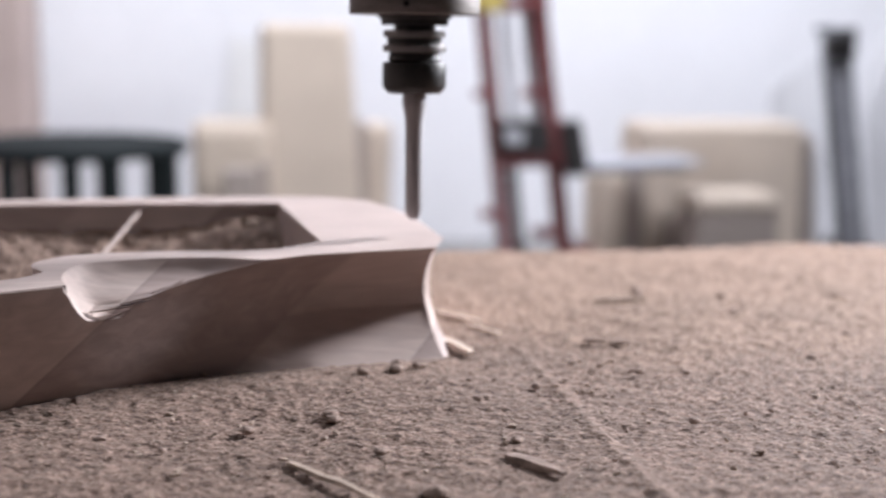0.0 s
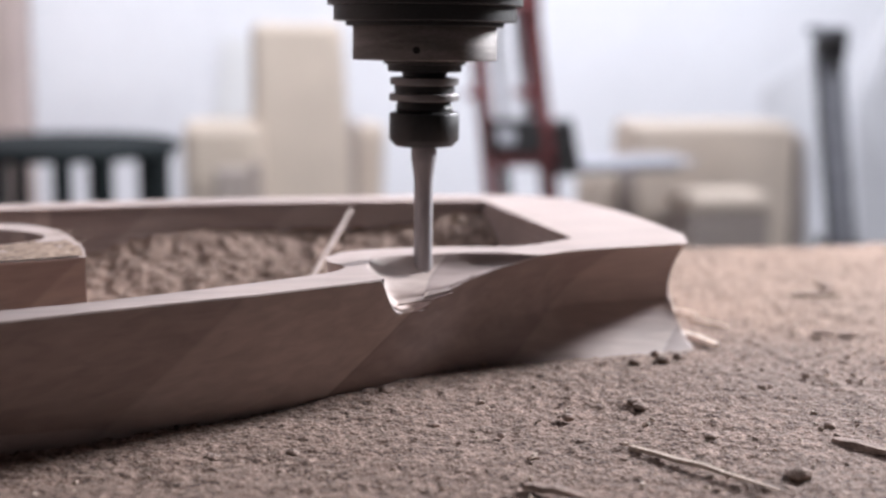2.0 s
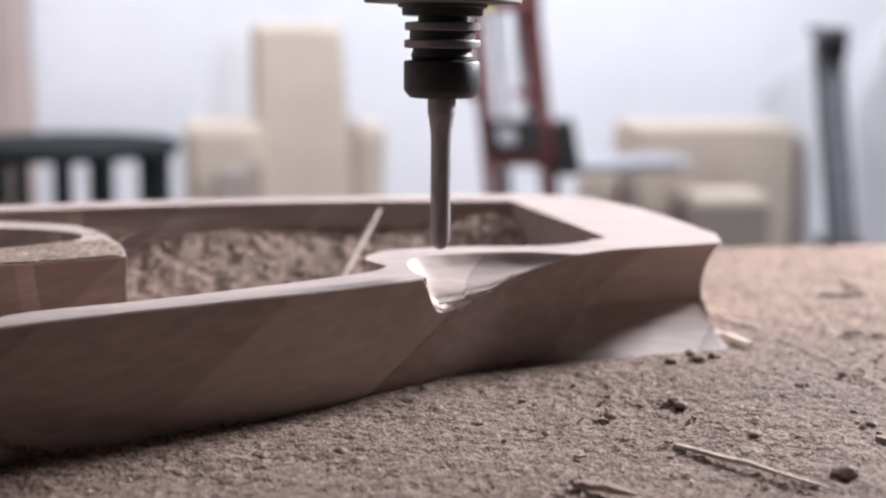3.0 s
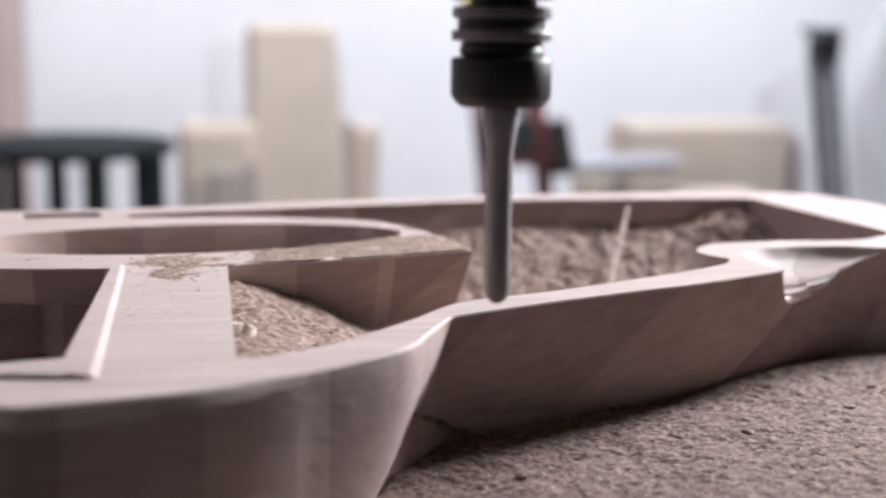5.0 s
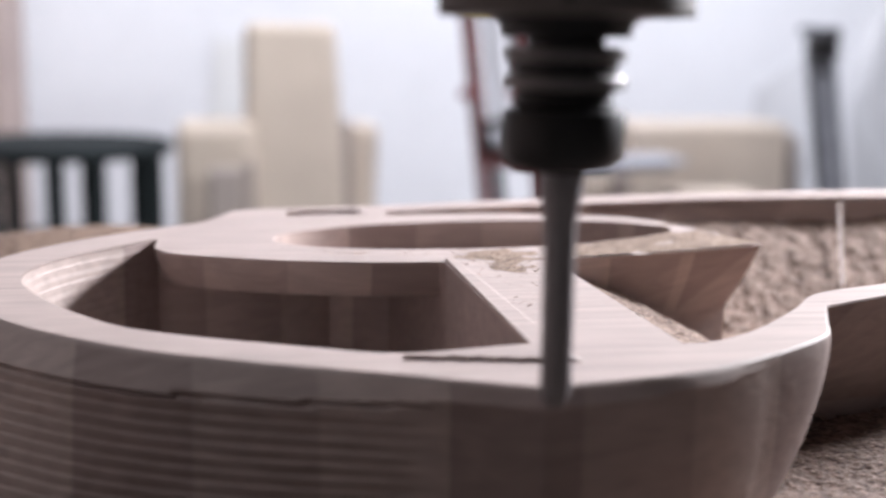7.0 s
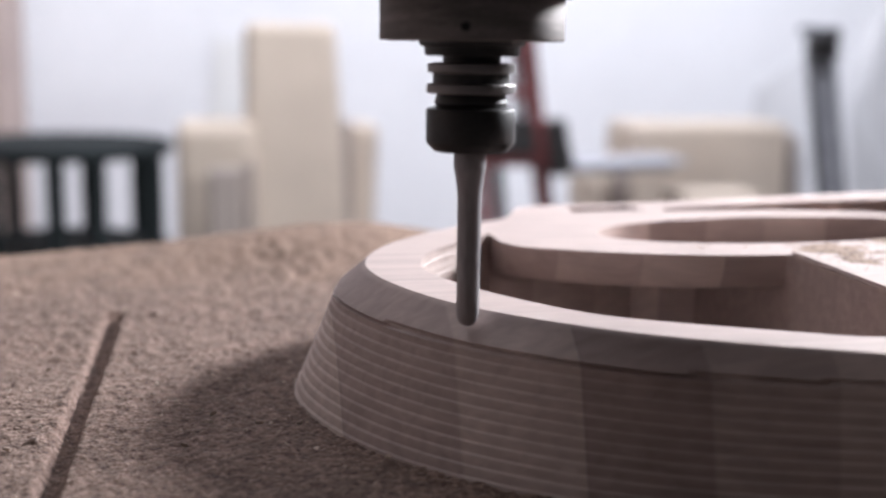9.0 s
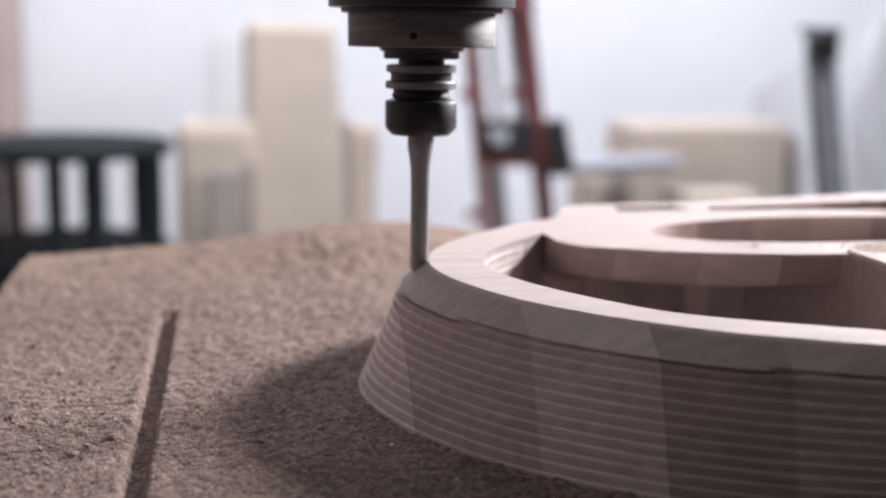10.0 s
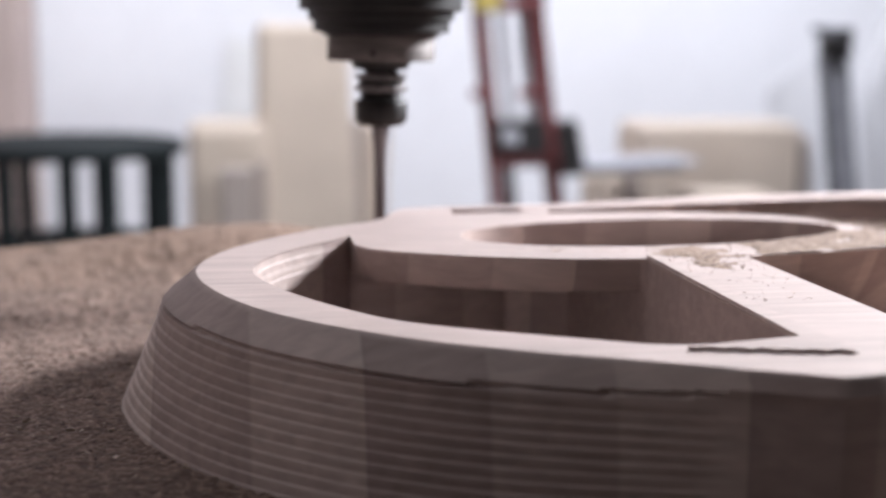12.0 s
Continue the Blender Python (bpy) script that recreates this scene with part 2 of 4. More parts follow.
def spline(points, step, corners=(), closed=True):
    """Points at even steps along a curve through the given points, with sharp turns at the numbered corners. Each point may carry more numbers, which glide along."""
    pts = [np.array(p, float) for p in points]
    n = len(pts)
    out = []
    for i in range(n if closed else n - 1):
        p1, p2 = pts[i], pts[(i + 1) % n]
        p0 = pts[i - 1] if (closed or i > 0) and i not in corners else 2 * p1 - p2
        j = (i + 1) % n
        p3 = pts[(i + 2) % n] if (closed or i + 2 < n) and j not in corners else 2 * p2 - p1
        d = np.linalg.norm((p2 - p1)[:2])
        m = max(1, int(round(d / step)))
        for k in range(m):
            t = k / m
            out.append(0.5 * (2 * p1 + (p2 - p0) * t + (2 * p0 - 5 * p1 + 4 * p2 - p3) * t * t + (3 * p1 - p0 - 3 * p2 + p3) * t ** 3))
    if not closed:
        out.append(pts[-1])
    return np.array(out)


def outward(loop):
    """Unit normals to the right of the way along a closed loop."""
    d = np.roll(loop[:, :2], -1, 0) - np.roll(loop[:, :2], 1, 0)
    n = np.stack([d[:, 1], -d[:, 0]], 1)
    return n / np.maximum(np.linalg.norm(n, axis=1, keepdims=True), 1e-9)


def rough(nx, ny, cells, seed):
    """Smooth noise from -1 to 1 on a grid, with the given number of cells along x and y."""
    g = np.random.default_rng(seed).uniform(-1, 1, (cells[1] + 3, cells[0] + 3))
    u, v = np.linspace(0, cells[0], nx), np.linspace(0, cells[1], ny)
    i, j = u.astype(int), v.astype(int)
    fu, fv = u - i, v - j
    fu, fv = fu * fu * (3 - 2 * fu), fv * fv * (3 - 2 * fv)
    a = g[np.ix_(j, i)] * (1 - fu) + g[np.ix_(j, i + 1)] * fu
    b = g[np.ix_(j + 1, i)] * (1 - fu) + g[np.ix_(j + 1, i + 1)] * fu
    return a * (1 - fv)[:, None] + b * fv[:, None]


def inside(px, py, loop):
    """Which of the points lie inside the loop."""
    hit = np.zeros(px.shape, bool)
    x, y = loop[:, 0], loop[:, 1]
    for a in range(len(x)):
        b = a - 1
        if y[a] == y[b]:
            continue
        cross = ((y[a] > py) != (y[b] > py)) & (px < (x[b] - x[a]) * (py - y[a]) / (y[b] - y[a]) + x[a])
        hit ^= cross
    return hit


def sheet_mesh(name, x, y, z, keep, mat):
    """A mesh of the grid's kept cells."""
    ny, nx = z.shape
    co = np.stack([*np.meshgrid(x, y), z], -1).reshape(-1, 3)
    idx = np.arange(nx * ny).reshape(ny, nx)
    quads = np.stack([idx[:-1, :-1], idx[:-1, 1:], idx[1:, 1:], idx[1:, :-1]], -1)[keep]
    used = np.unique(quads)
    remap = np.full(nx * ny, -1)
    remap[used] = np.arange(len(used))
    quads = remap[quads].reshape(-1, 4)
    me = bpy.data.meshes.new(name)
    me.vertices.add(len(used))
    me.vertices.foreach_set("co", co[used].astype(np.float32).ravel())
    me.loops.add(quads.size)
    me.loops.foreach_set("vertex_index", quads.astype(np.int32).ravel())
    me.polygons.add(len(quads))
    me.polygons.foreach_set("loop_start", np.arange(0, quads.size, 4, dtype=np.int32))
    me.update(calc_edges=True)
    me.materials.append(mat)
    return me


RIDERS = []      # what rides on the machine's moving table, with its place on it


def rides(ob, base=None):
    RIDERS.append((ob, base or Matrix.Identity(4)))
    return ob


# ---- the workshop ----
def wall(name, size, centre, mat):
    ob = part(name, block(size, centre), mat, None)
    return tagged(ob, kind="structure")


def workshop():
    h, mid = CEIL - FLOOR, (CEIL + FLOOR) / 2
    cx, cy, w, d = (WEST + EAST) / 2, (SOUTH + NORTH) / 2, EAST - WEST, NORTH - SOUTH
    tagged(part("floor", block((w + 0.4, d + 0.4, 0.2), (cx, cy, FLOOR - 0.1)), CONCRETE, None), "grey worn concrete workshop floor", "floor", kind="structure")
    tagged(wall("wall_north", (w + 0.4, 0.2, h), (cx, NORTH + 0.1, mid), WALLPAINT), "bright white painted workshop wall", "wall")
    tagged(wall("wall_south", (w + 0.4, 0.2, h), (cx, SOUTH - 0.1, mid), DARKPAINT), "dark grey painted workshop wall", "wall")
    tagged(wall("wall_west", (0.2, d, h), (WEST - 0.1, cy, mid), PINK), "buff plastered workshop wall", "wall")
    # The east wall's added near run leaves an opening for the high window.
    bm = bmesh.new()
    y0, y1, z0, z1 = WINDOW_Y - 0.33, WINDOW_Y + 0.33, WINDOW_Z - 0.27, WINDOW_Z + 0.27
    dy, my = NEAR_END - SOUTH, (NEAR_END + SOUTH) / 2
    block((0.2, dy, z0 - FLOOR), (NEAR_EAST + 0.1, my, (z0 + FLOOR) / 2), bm=bm)
    block((0.2, dy, CEIL - z1), (NEAR_EAST + 0.1, my, (CEIL + z1) / 2), bm=bm)
    block((0.2, y0 - SOUTH, z1 - z0), (NEAR_EAST + 0.1, (y0 + SOUTH) / 2, (z0 + z1) / 2), bm=bm)
    block((0.2, NEAR_END - y1, z1 - z0), (NEAR_EAST + 0.1, (NEAR_END + y1) / 2, (z0 + z1) / 2), bm=bm)
    block((EAST - NEAR_EAST - 0.2, 0.2, h), ((EAST + NEAR_EAST + 0.2) / 2, NEAR_END - 0.1, mid), bm=bm)
    block((0.2, NORTH - NEAR_END + 0.2, h), (EAST + 0.1, (NORTH + NEAR_END - 0.2) / 2, mid), bm=bm)
    tagged(part("wall_east", bm, DARKPAINT, None), "grey painted workshop wall, its unseen near run added around a high window", "wall", kind="structure")
    tagged(part("ceiling", block((w + 0.4, d + 0.4, 0.2), (cx, cy, CEIL + 0.1)), CEILPAINT, None), "plain grey workshop ceiling", "ceiling", kind="structure")
    tagged(part("column", block((0.9, 0.5, h), (-1.44, 6.1, mid), bevel=0.02), PINK, None), "buff plastered column against the white wall", "column", kind="structure")


workshop()


# ---- things along the wall ----
def thing(name, place, label, category, group="", turn=0):
    ob = new(name)
    ob.matrix_world = pose(*place, 0, 0, turn)
    return tagged(ob, label, category, group)


def stool_table():
    t = thing("round_table", (-0.575, 4.3, FLOOR), "dark green metal table with a round top and lower ring shelf", "table")
    top = 0.757
    lathe("tabletop", [(0.35, top - 0.05), (0.37, top - 0.048), (0.383, top - 0.04), (0.388, top - 0.024), (0.382, top - 0.008), (0.365, top - 0.001), (0.33, top)], GREEN, t, sides=72)
    lathe("shelf", [(0.35, 0.31), (0.372, 0.315), (0.375, 0.39), (0.365, 0.398), (0.3, 0.4)], GREEN, t, "dark green lower shelf ring", 72)
    for x, y, w in ((-0.17, -0.29, 0.05), (0.027, -0.315, 0.058), (0.155, -0.29, 0.05), (0.322, -0.09, 0.075), (0.25, 0.22, 0.05), (0.06, 0.33, 0.05), (-0.2, 0.27, 0.05), (-0.33, 0.0, 0.05)):
        part("leg", block((w, 0.045, top - 0.05), (x, y, (top - 0.05) / 2), (0, 0, math.degrees(math.atan2(y, x)) + 90), bevel=0.008), GREEN, t)


def cream_blocks():
    def slab(name, x, y, w, d, top, mat, label, bevel=0.015, taper=0.0):
        """A block with rounded edges that may narrow towards one side of its top."""
        t = thing(name, (x, y, FLOOR), label, "block", "cream blocks")
        h = top - FLOOR
        bm = block((w, d, h), (0, 0, h / 2), bevel=bevel)
        bmesh.ops.subdivide_edges(bm, edges=[e for e in bm.edges if e.calc_length() > 0.12], cuts=6, use_grid_fill=True)
        for v in bm.verts:
            if v.co.x > 0:
                v.co.x -= taper * (v.co.z / h) ** 1.6
            wob = noise.noise(v.co * 6 + Vector((x * 9, y, 0))) * 0.0025
            v.co.x += wob
            v.co.y += wob
        part("body", bm, mat, t, smooth=False)
        return t
    slab("foam_block", 0.28, 5.15, 0.42, 0.3, 0.30, FOAM, "tall upright cream foam block, its top narrowed to one side", 0.035, 0.055)
    slab("foam_block", -0.05, 5.1, 0.32, 0.3, -0.10, FOAM, "low cream foam block with a rounded shoulder", 0.045)
    slab("foam_block", -0.015, 4.75, 0.13, 0.12, -0.262, BUFFSHADE, "small buff foam offcut before the blocks", 0.012)
    # Two thin dark slabs stand in for the shaded gaps beside the tall block.
    slab("foam_block", 0.08, 4.85, 0.04, 0.12, -0.25, BUFFSHADE, "thin dark slab added as the shaded gap between foam blocks", 0.006)
    slab("foam_block", 0.505, 5.35, 0.05, 0.2, -0.12, BUFFSHADE, "thin dark slab added as the shadow line beside a tall block", 0.006)
    slab("foam_block", 0.575, 5.4, 0.11, 0.3, -0.13, FOAM, "low cream foam block behind a tall one", 0.03, -0.02)
    slab("foam_block", 2.065, 5.15, 0.735, 0.35, -0.105, FOAM, "wide cream foam block standing upright", 0.03)
    # The wide block's shaded side, painted as a darker slab against it.
    slab("foam_block", 2.49, 5.17, 0.11, 0.3, -0.15, BUFFSHADE, "narrow darker slab as the wide block's shaded side, with a rounded shoulder", 0.045, 0.03)
    low = slab("foam_block", 1.967, 4.7, 0.345, 0.25, -0.435, BUFFSHADE, "low buff block with a pale domed top", 0.012)
    # The domed top takes the paler tone, the body below the darker one.
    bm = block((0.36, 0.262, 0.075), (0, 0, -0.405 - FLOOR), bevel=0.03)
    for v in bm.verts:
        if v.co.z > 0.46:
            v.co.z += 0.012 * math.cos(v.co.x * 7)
    part("lid", bm, FOAM, low, "pale domed foam top")
    slab("foam_block", 1.60, 5.2, 0.16, 0.3, -0.29, FOAM, "low rounded cream foam block", 0.075)
    # Two more dark slabs put where only shade falls between blocks.
    slab("foam_block", 1.665, 5.0, 0.05, 0.1, -0.32, BUFFSHADE, "thin dark slab added as the shadow gap by a foam block", 0.006)
    slab("foam_block", 1.80, 4.9, 0.05, 0.1, -0.50, BUFFSHADE, "short dark slab added as shade before a foam block", 0.006)


def leaning_sheet(name, x, y, w, h, thick, tilt, lean, mat, label):
    t = thing(name, (x, y, FLOOR), label, "sheet")
    bm = block((w, thick, h), (0, 0, h / 2), bevel=0.002)
    bmesh.ops.transform(bm, matrix=pose(0, 0, 0, -tilt, lean, 0), verts=bm.verts)
    part("sheet", bm, mat, t)


def cut_sheet(name, y, outline, mat, label):
    """A stiff sheet with a slanting cut top, standing on the floor."""
    x0 = outline[0][0]
    t = thing(name, (x0, y, FLOOR), label, "sheet")
    bm = bmesh.new()
    f = bm.faces.new([bm.verts.new((x - x0, -0.01 + 0.05 * math.sin(9 * z) * (z - FLOOR), z - FLOOR)) for x, z in outline])
    ex = bmesh.ops.extrude_face_region(bm, geom=[f])
    bmesh.ops.translate(bm, vec=(0, 0.02, 0), verts=[v for v in ex["geom"] if isinstance(v, bmesh.types.BMVert)])
    bmesh.ops.recalc_face_normals(bm, faces=bm.faces)
    part("sheet", bm, mat, t)


def lift():
    """A red mast of two leaning rails with a carriage, a black box and a flat arm."""
    t = thing("lift_mast", (1.085, 4.6, FLOOR), "red oxide steel lift mast with a black carriage and flat arm", "lift")
    for x0, x1, w in ((-0.037, -0.154, 0.054), (0.206, 0.068, 0.062)):
        h = 1.75
        lean = math.degrees(math.atan2(x1 - x0, 1.0))
        bm = bmesh.new()
        for s in (-1, 1):
            block((w * 0.45, 0.05, h), (s * w * 0.28, 0, h / 2), bevel=0.004, bm=bm)
        block((w, 0.02, h), (0, 0.02, h / 2), bevel=0.002, bm=bm)
        bmesh.ops.transform(bm, matrix=pose(x0, 0, 0, 0, lean, 0), verts=bm.verts)
        part("rail", bm, RED, t)
    for x, z, w, high in ((0.005, 0.655, 0.22, 0.06), (-0.03, 1.245, 0.20, 0.05), (-0.06, 1.6, 0.2, 0.06), (0.085, 0.12, 0.24, 0.06), (0.085, 0.365, 0.10, 0.04)):
        part("cross_bar", block((w, 0.05, high), (x, -0.01, z), bevel=0.004), RED, t)
    for x, z in ((-0.172, 0.905), (0.018, 0.91), (-0.138, 0.44), (0.23, 0.30)):
        part("bracket", block((0.075, 0.06, 0.036), (x, -0.02, z), bevel=0.006), RED, t)
    bm = block((0.21, 0.06, 0.13), (-0.02, -0.04, 0.745), bevel=0.01)
    block((0.05, 0.05, 0.05), (-0.09, -0.075, 0.755), bevel=0.012, bm=bm)
    part("carriage", bm, BLACK, t, "black steel carriage")
    part("plate", block((0.075, 0.02, 0.055), (-0.07, -0.105, 0.745), bevel=0.01), GREYSTEEL, t, "bright steel plate")
    part("chain_guard", block((0.06, 0.05, 0.17), (0.11, -0.05, 0.73), (0, -8, 0), bevel=0.01), RED, t)
    for x, w, mat, word in ((-0.072, 0.045, GREYSTEEL, "grey guide bar"), (-0.018, 0.036, BLACK, "black guide bar")):
        part("guide", block((w, 0.04, 0.62), (x, 0.0, 0.33), (0, -6.6, 0), bevel=0.006), mat, t, word)
    for x in (-0.085, 0.0):
        part("inner_mast", block((0.028, 0.04, 0.82), (x, 0.05, 1.18), (0, -7, 0), bevel=0.004), GREYSTEEL, t, "pale steel inner mast")
    part("motor_box", block((0.083, 0.12, 0.215), (0.172, -0.05, 0.703), (0, -12, 0), bevel=0.01), BLACK, t, "black motor box")
    bm = block((0.50, 0.34, 0.014), (0.47, 0.12, 0.632), (0, -2, 0), bevel=0.004)
    part("arm", bm, GREYSTEEL, t, "flat grey steel arm plate")
    part("arm_edge", block((0.44, 0.03, 0.026), (0.42, -0.07, 0.62), (0, -2, 0), bevel=0.004), MIDGREY, t, "dark steel edge of the arm")
    part("tag", block((0.10, 0.03, 0.075), (-0.155, -0.03, 1.255), bevel=0.012), YELLOW, t, "yellow plastic cap")
    part("foot", block((0.5, 0.5, 0.04), (0.05, 0.1, 0.02), bevel=0.01), RED, t)


def post():
    t = thing("steel_post", (2.468, 4.5, FLOOR), "slate grey steel stand with a black clamp head", "stand")
    for name, size, x, y in (("upright", (0.026, 0.05, 1.08), -0.04, 0), ("upright", (0.026, 0.05, 1.08), 0.04, 0), ("web", (0.055, 0.03, 1.06), 0, -0.006)):
        bm = block(size, (x, y, size[2] / 2), bevel=0.003)
        bmesh.ops.transform(bm, matrix=pose(0, 0, 0, 0, -8.6, 0), verts=bm.verts)
        part(name, bm, GREYSTEEL if name == "web" else MIDGREY, t)
    part("head", block((0.115, 0.09, 0.10), (-0.155, 0, 1.10), (0, -8, 0), bevel=0.02), BLACK, t, "black clamp head")
    part("bar", block((0.17, 0.03, 0.03), (-0.17, 0, 1.16), (0, 4, 0), bevel=0.008), MIDGREY, t)
    part("knob", block((0.05, 0.05, 0.05), (-0.12, -0.02, 1.15), (0, -8, 0), bevel=0.014), BLACK, t)
    part("base", block((0.11, 0.3, 0.31), (-0.015, 0, 0.155), (0, -8, 0), bevel=0.01), BLACK, t)


stool_table()
cream_blocks()
lift()
post()
leaning_sheet("pale_sheet", 0.02, 6.575, 0.36, 1.1, 0.012, 0.6, 5, SHEET, "thin pale sheet leaning on the white wall")
cut_sheet("pale_sheet", 5.45, ((2.5, FLOOR), (2.49, -0.3), (2.48, 0.02), (2.59, 0.10), (2.70, 0.165), (2.78, 0.165), (2.77, -0.3), (2.76, FLOOR)), HAZE, "milky pale sheet with a slanting cut top")
cut_sheet("grey_sheet", 5.4, ((3.0, FLOOR), (2.95, -0.3), (2.925, -0.08), (2.946, 0.11), (3.01, 0.29), (3.12, 0.6), (3.4, 0.75), (3.45, -0.2), (3.45, FLOOR)), HAZE, "milky grey sheet standing by the wall")


# ---- the machine ----
def bed():
    t = rides(new("machine_table"))
    tagged(t, "sliding machine table with a fibreboard top under sawdust", "machine table")
    part("board", block((2.55, 1.12, 0.04), (0.13, 0.74, -0.02), bevel=0.003), BOARD, t)
    part("frame", block((2.5, 1.08, 0.09), (0.13, 0.74, -0.087), bevel=0.006), GREYSTEEL, t, "grey steel table frame")
    b = thing("milling_machine", (0.2, 0.74, FLOOR), "grey steel milling machine under its sliding table", "milling machine")
    part("plinth", block((3.6, 0.7, 0.70), (0, 0, 0.35), bevel=0.01), GREYSTEEL, b)
    for y in (-0.28, 0.28):
        part("slide", block((3.6, 0.06, 0.036), (0, y, 0.719), bevel=0.004), STEEL, b)


SLIM = 0.92      # the collet nut is 46 mm across


def spindle():
    t = tagged(new("milling_spindle"), "milling spindle with black collet nut and ball-nose cutter", "spindle")
    c = 0.0006
    lathe("cutter", [(0.0008, -0.101), (0.0028, -0.1003), (0.0048, -0.0986), (0.006, -0.0962), (0.0066, -0.093), (0.0067, -0.06), (0.0068, -0.028), (0.0071, -0.022), (0.0083, -0.0135),
                     (0.0088, -0.011), (0.0088, 0.001)], TOOLSTEEL, t, "grey carbide ball-nose cutter")
    lathe("shank_band", [(0.0090, -0.0105), (0.0092, -0.0102), (0.0092, 0.0), (0.0090, 0.0005)], TOOLSTEEL, t)
    lathe("collet_nut", [(0.0125, 0.0012), (0.013, 0.0), (0.0205, 0.0), (0.0244, 0.004), (0.025, 0.0055), (0.025, 0.0225), (0.0244, 0.0237), (0.0215, 0.0245), (0.019, 0.0246)], BLACK, t, "black collet nut")
    lathe("neck", [(0.0195, 0.0246), (0.0205, 0.027), (0.0188, 0.0325)], BLACK, t)
    lathe("flange_ring", [(0.022, 0.0318), (0.0245, 0.0322), (0.0249, 0.0328), (0.0249, 0.0366), (0.0245, 0.0372), (0.022, 0.0376)], STEEL, t, "bright steel flange ring")
    lathe("gripper_groove", [(0.0214, 0.0374), (0.0214, 0.0432)], BLACK, t)
    lathe("flange_ring", [(0.022, 0.043), (0.0241, 0.0434), (0.0245, 0.044), (0.0245, 0.0478), (0.0241, 0.0484), (0.02, 0.0488)], STEEL, t, "bright steel flange ring")
    lathe("taper", [(0.016, 0.0486), (0.016, 0.0526)], BLACK, t)
    lathe("nose", [(0.024, 0.0525), (0.0262, 0.0528), (0.0265, 0.0575), (0.029, 0.058), (0.0295, 0.0606), (0.028, 0.0608)], BLACK, t)
    ring = lathe("nose_ring", [(0.045, 0.0605), (0.0506, 0.0607), (0.0511, 0.0614), (0.0511, 0.0832), (0.0506, 0.084)], RINGSTEEL, t, "brushed steel nose ring", 80)
    hole = lathe("bore", [(0.0025, 0.0), (0.0025, 0.0016)], DARKHOLE, ring, sides=16)
    lathe("housing", [(0.0555, 0.084), (0.056, 0.0845), (0.056, 0.0872), (0.0638, 0.0875), (0.0645, 0.088), (0.0645, 0.098), (0.0685, 0.0985), (0.069, 0.099), (0.069, 0.1075)], BLACK, t, "black stepped spindle housing", 80)
    lathe("motor_body", [(0.076, 0.1075), (0.077, 0.1082), (0.077, 0.125), (0.086, 0.1255), (0.087, 0.127), (0.087, 0.48), (0.08, 0.49)], BLACK, t, "black spindle motor body", 80)
    for o in t.children_recursive:
        o.data.transform(Matrix.Scale(SLIM, 4))
    turn = radians(-15)
    hole.matrix_local = pose(0.0459 * math.sin(turn), -0.0459 * math.cos(turn), 0.0625, 90, 0, -15)
    return t


# ---- the workpiece ----
TOP = 0.091
# Edge of the carving: x, y, spread at the foot, cove, stepped cutting, rim bevel.
EDGE = [(0.132, 0.820, 0.014, 0.012, 0, 0), (0.05, 0.801, 0.021, 0.008, 0, 0), (0.015, 0.784, 0.0, 0.002, 0, 0), (-0.045, 0.748, -0.022, 0.0, 0, 0), (-0.102, 0.713, -0.027, 0, 0, 0),
        (-0.172, 0.678, -0.027, 0, 0, 0), (-0.226, 0.657, -0.027, 0, 0, 0), (-0.289, 0.631, -0.028, 0, 0, 0), (-0.3375, 0.6085, -0.028, 0, 0, 0), (-0.340, 0.607, 0, 0, 0, 0),
        (-0.356, 0.576, 0, -0.003, 0, 0), (-0.373, 0.545, 0, -0.004, 0, 0), (-0.414, 0.514, 0, -0.003, 0, 0), (-0.457, 0.4905, 0, -0.002, 0, 0.003),
        (-0.499, 0.479, 0.0, 0, 0, 0.005), (-0.537, 0.472, 0.002, 0, 0.0, 0.005), (-0.572, 0.4885, 0.004, 0, 0.0, 0.006), (-0.590, 0.4985, 0.005, 0, 1, 0.007), (-0.613, 0.5105, 0.010, 0, 1, 0.009),
        (-0.658, 0.534, 0.018, 0, 1, 0.012), (-0.707, 0.567, 0.024, 0, 1, 0.013), (-0.763, 0.622, 0.030, 0, 1, 0.014), (-0.797, 0.685, 0.034, 0, 1, 0.015),
        (-0.811, 0.752, 0.036, 0, 1, 0.015), (-0.797, 0.815, 0.034, 0, 1, 0.012), (-0.765, 0.868, 0.03, 0, 1, 0.01), (-0.715, 0.922, 0.02, 0, 1, 0.006), (-0.678, 0.955, 0.01, 0, 0.5, 0),
        (-0.655, 1.018, 0.0, 0, 0, 0), (-0.625, 1.030, 0, 0, 0, 0), (-0.53, 1.040, 0, 0, 0, 0), (-0.44, 1.062, 0, 0, 0, 0), (-0.33, 1.085, 0, 0, 0, 0),
        (-0.175, 1.104, 0, 0, 0, 0), (0.038, 1.110, 0, 0.004, 0, 0), (0.110, 1.078, 0.004, 0.008, 0, 0), (0.134, 0.985, 0.006, 0.013, 0, 0), (0.144, 0.862, 0.010, 0.014, 0, 0)]
# How the foot stands back under the bulge, by corner of the edge.
HOLLOW = {0: 0.022, 1: 0.034, 2: 0.022, 3: 0.006}
UNDERCUT = {7: (0.0, 0.006), 8: (-0.0145, 0.010), 9: (-0.024, 0.038), 10: (-0.028, 0.024), 11: (-0.019, 0.010), 12: (-0.007, 0.004), 13: (-0.001, 0.001)}
EDGE = [e + UNDERCUT.get(k, (0.0, 0.0)) + (HOLLOW.get(k, 0.0),) for k, e in enumerate(EDGE)]
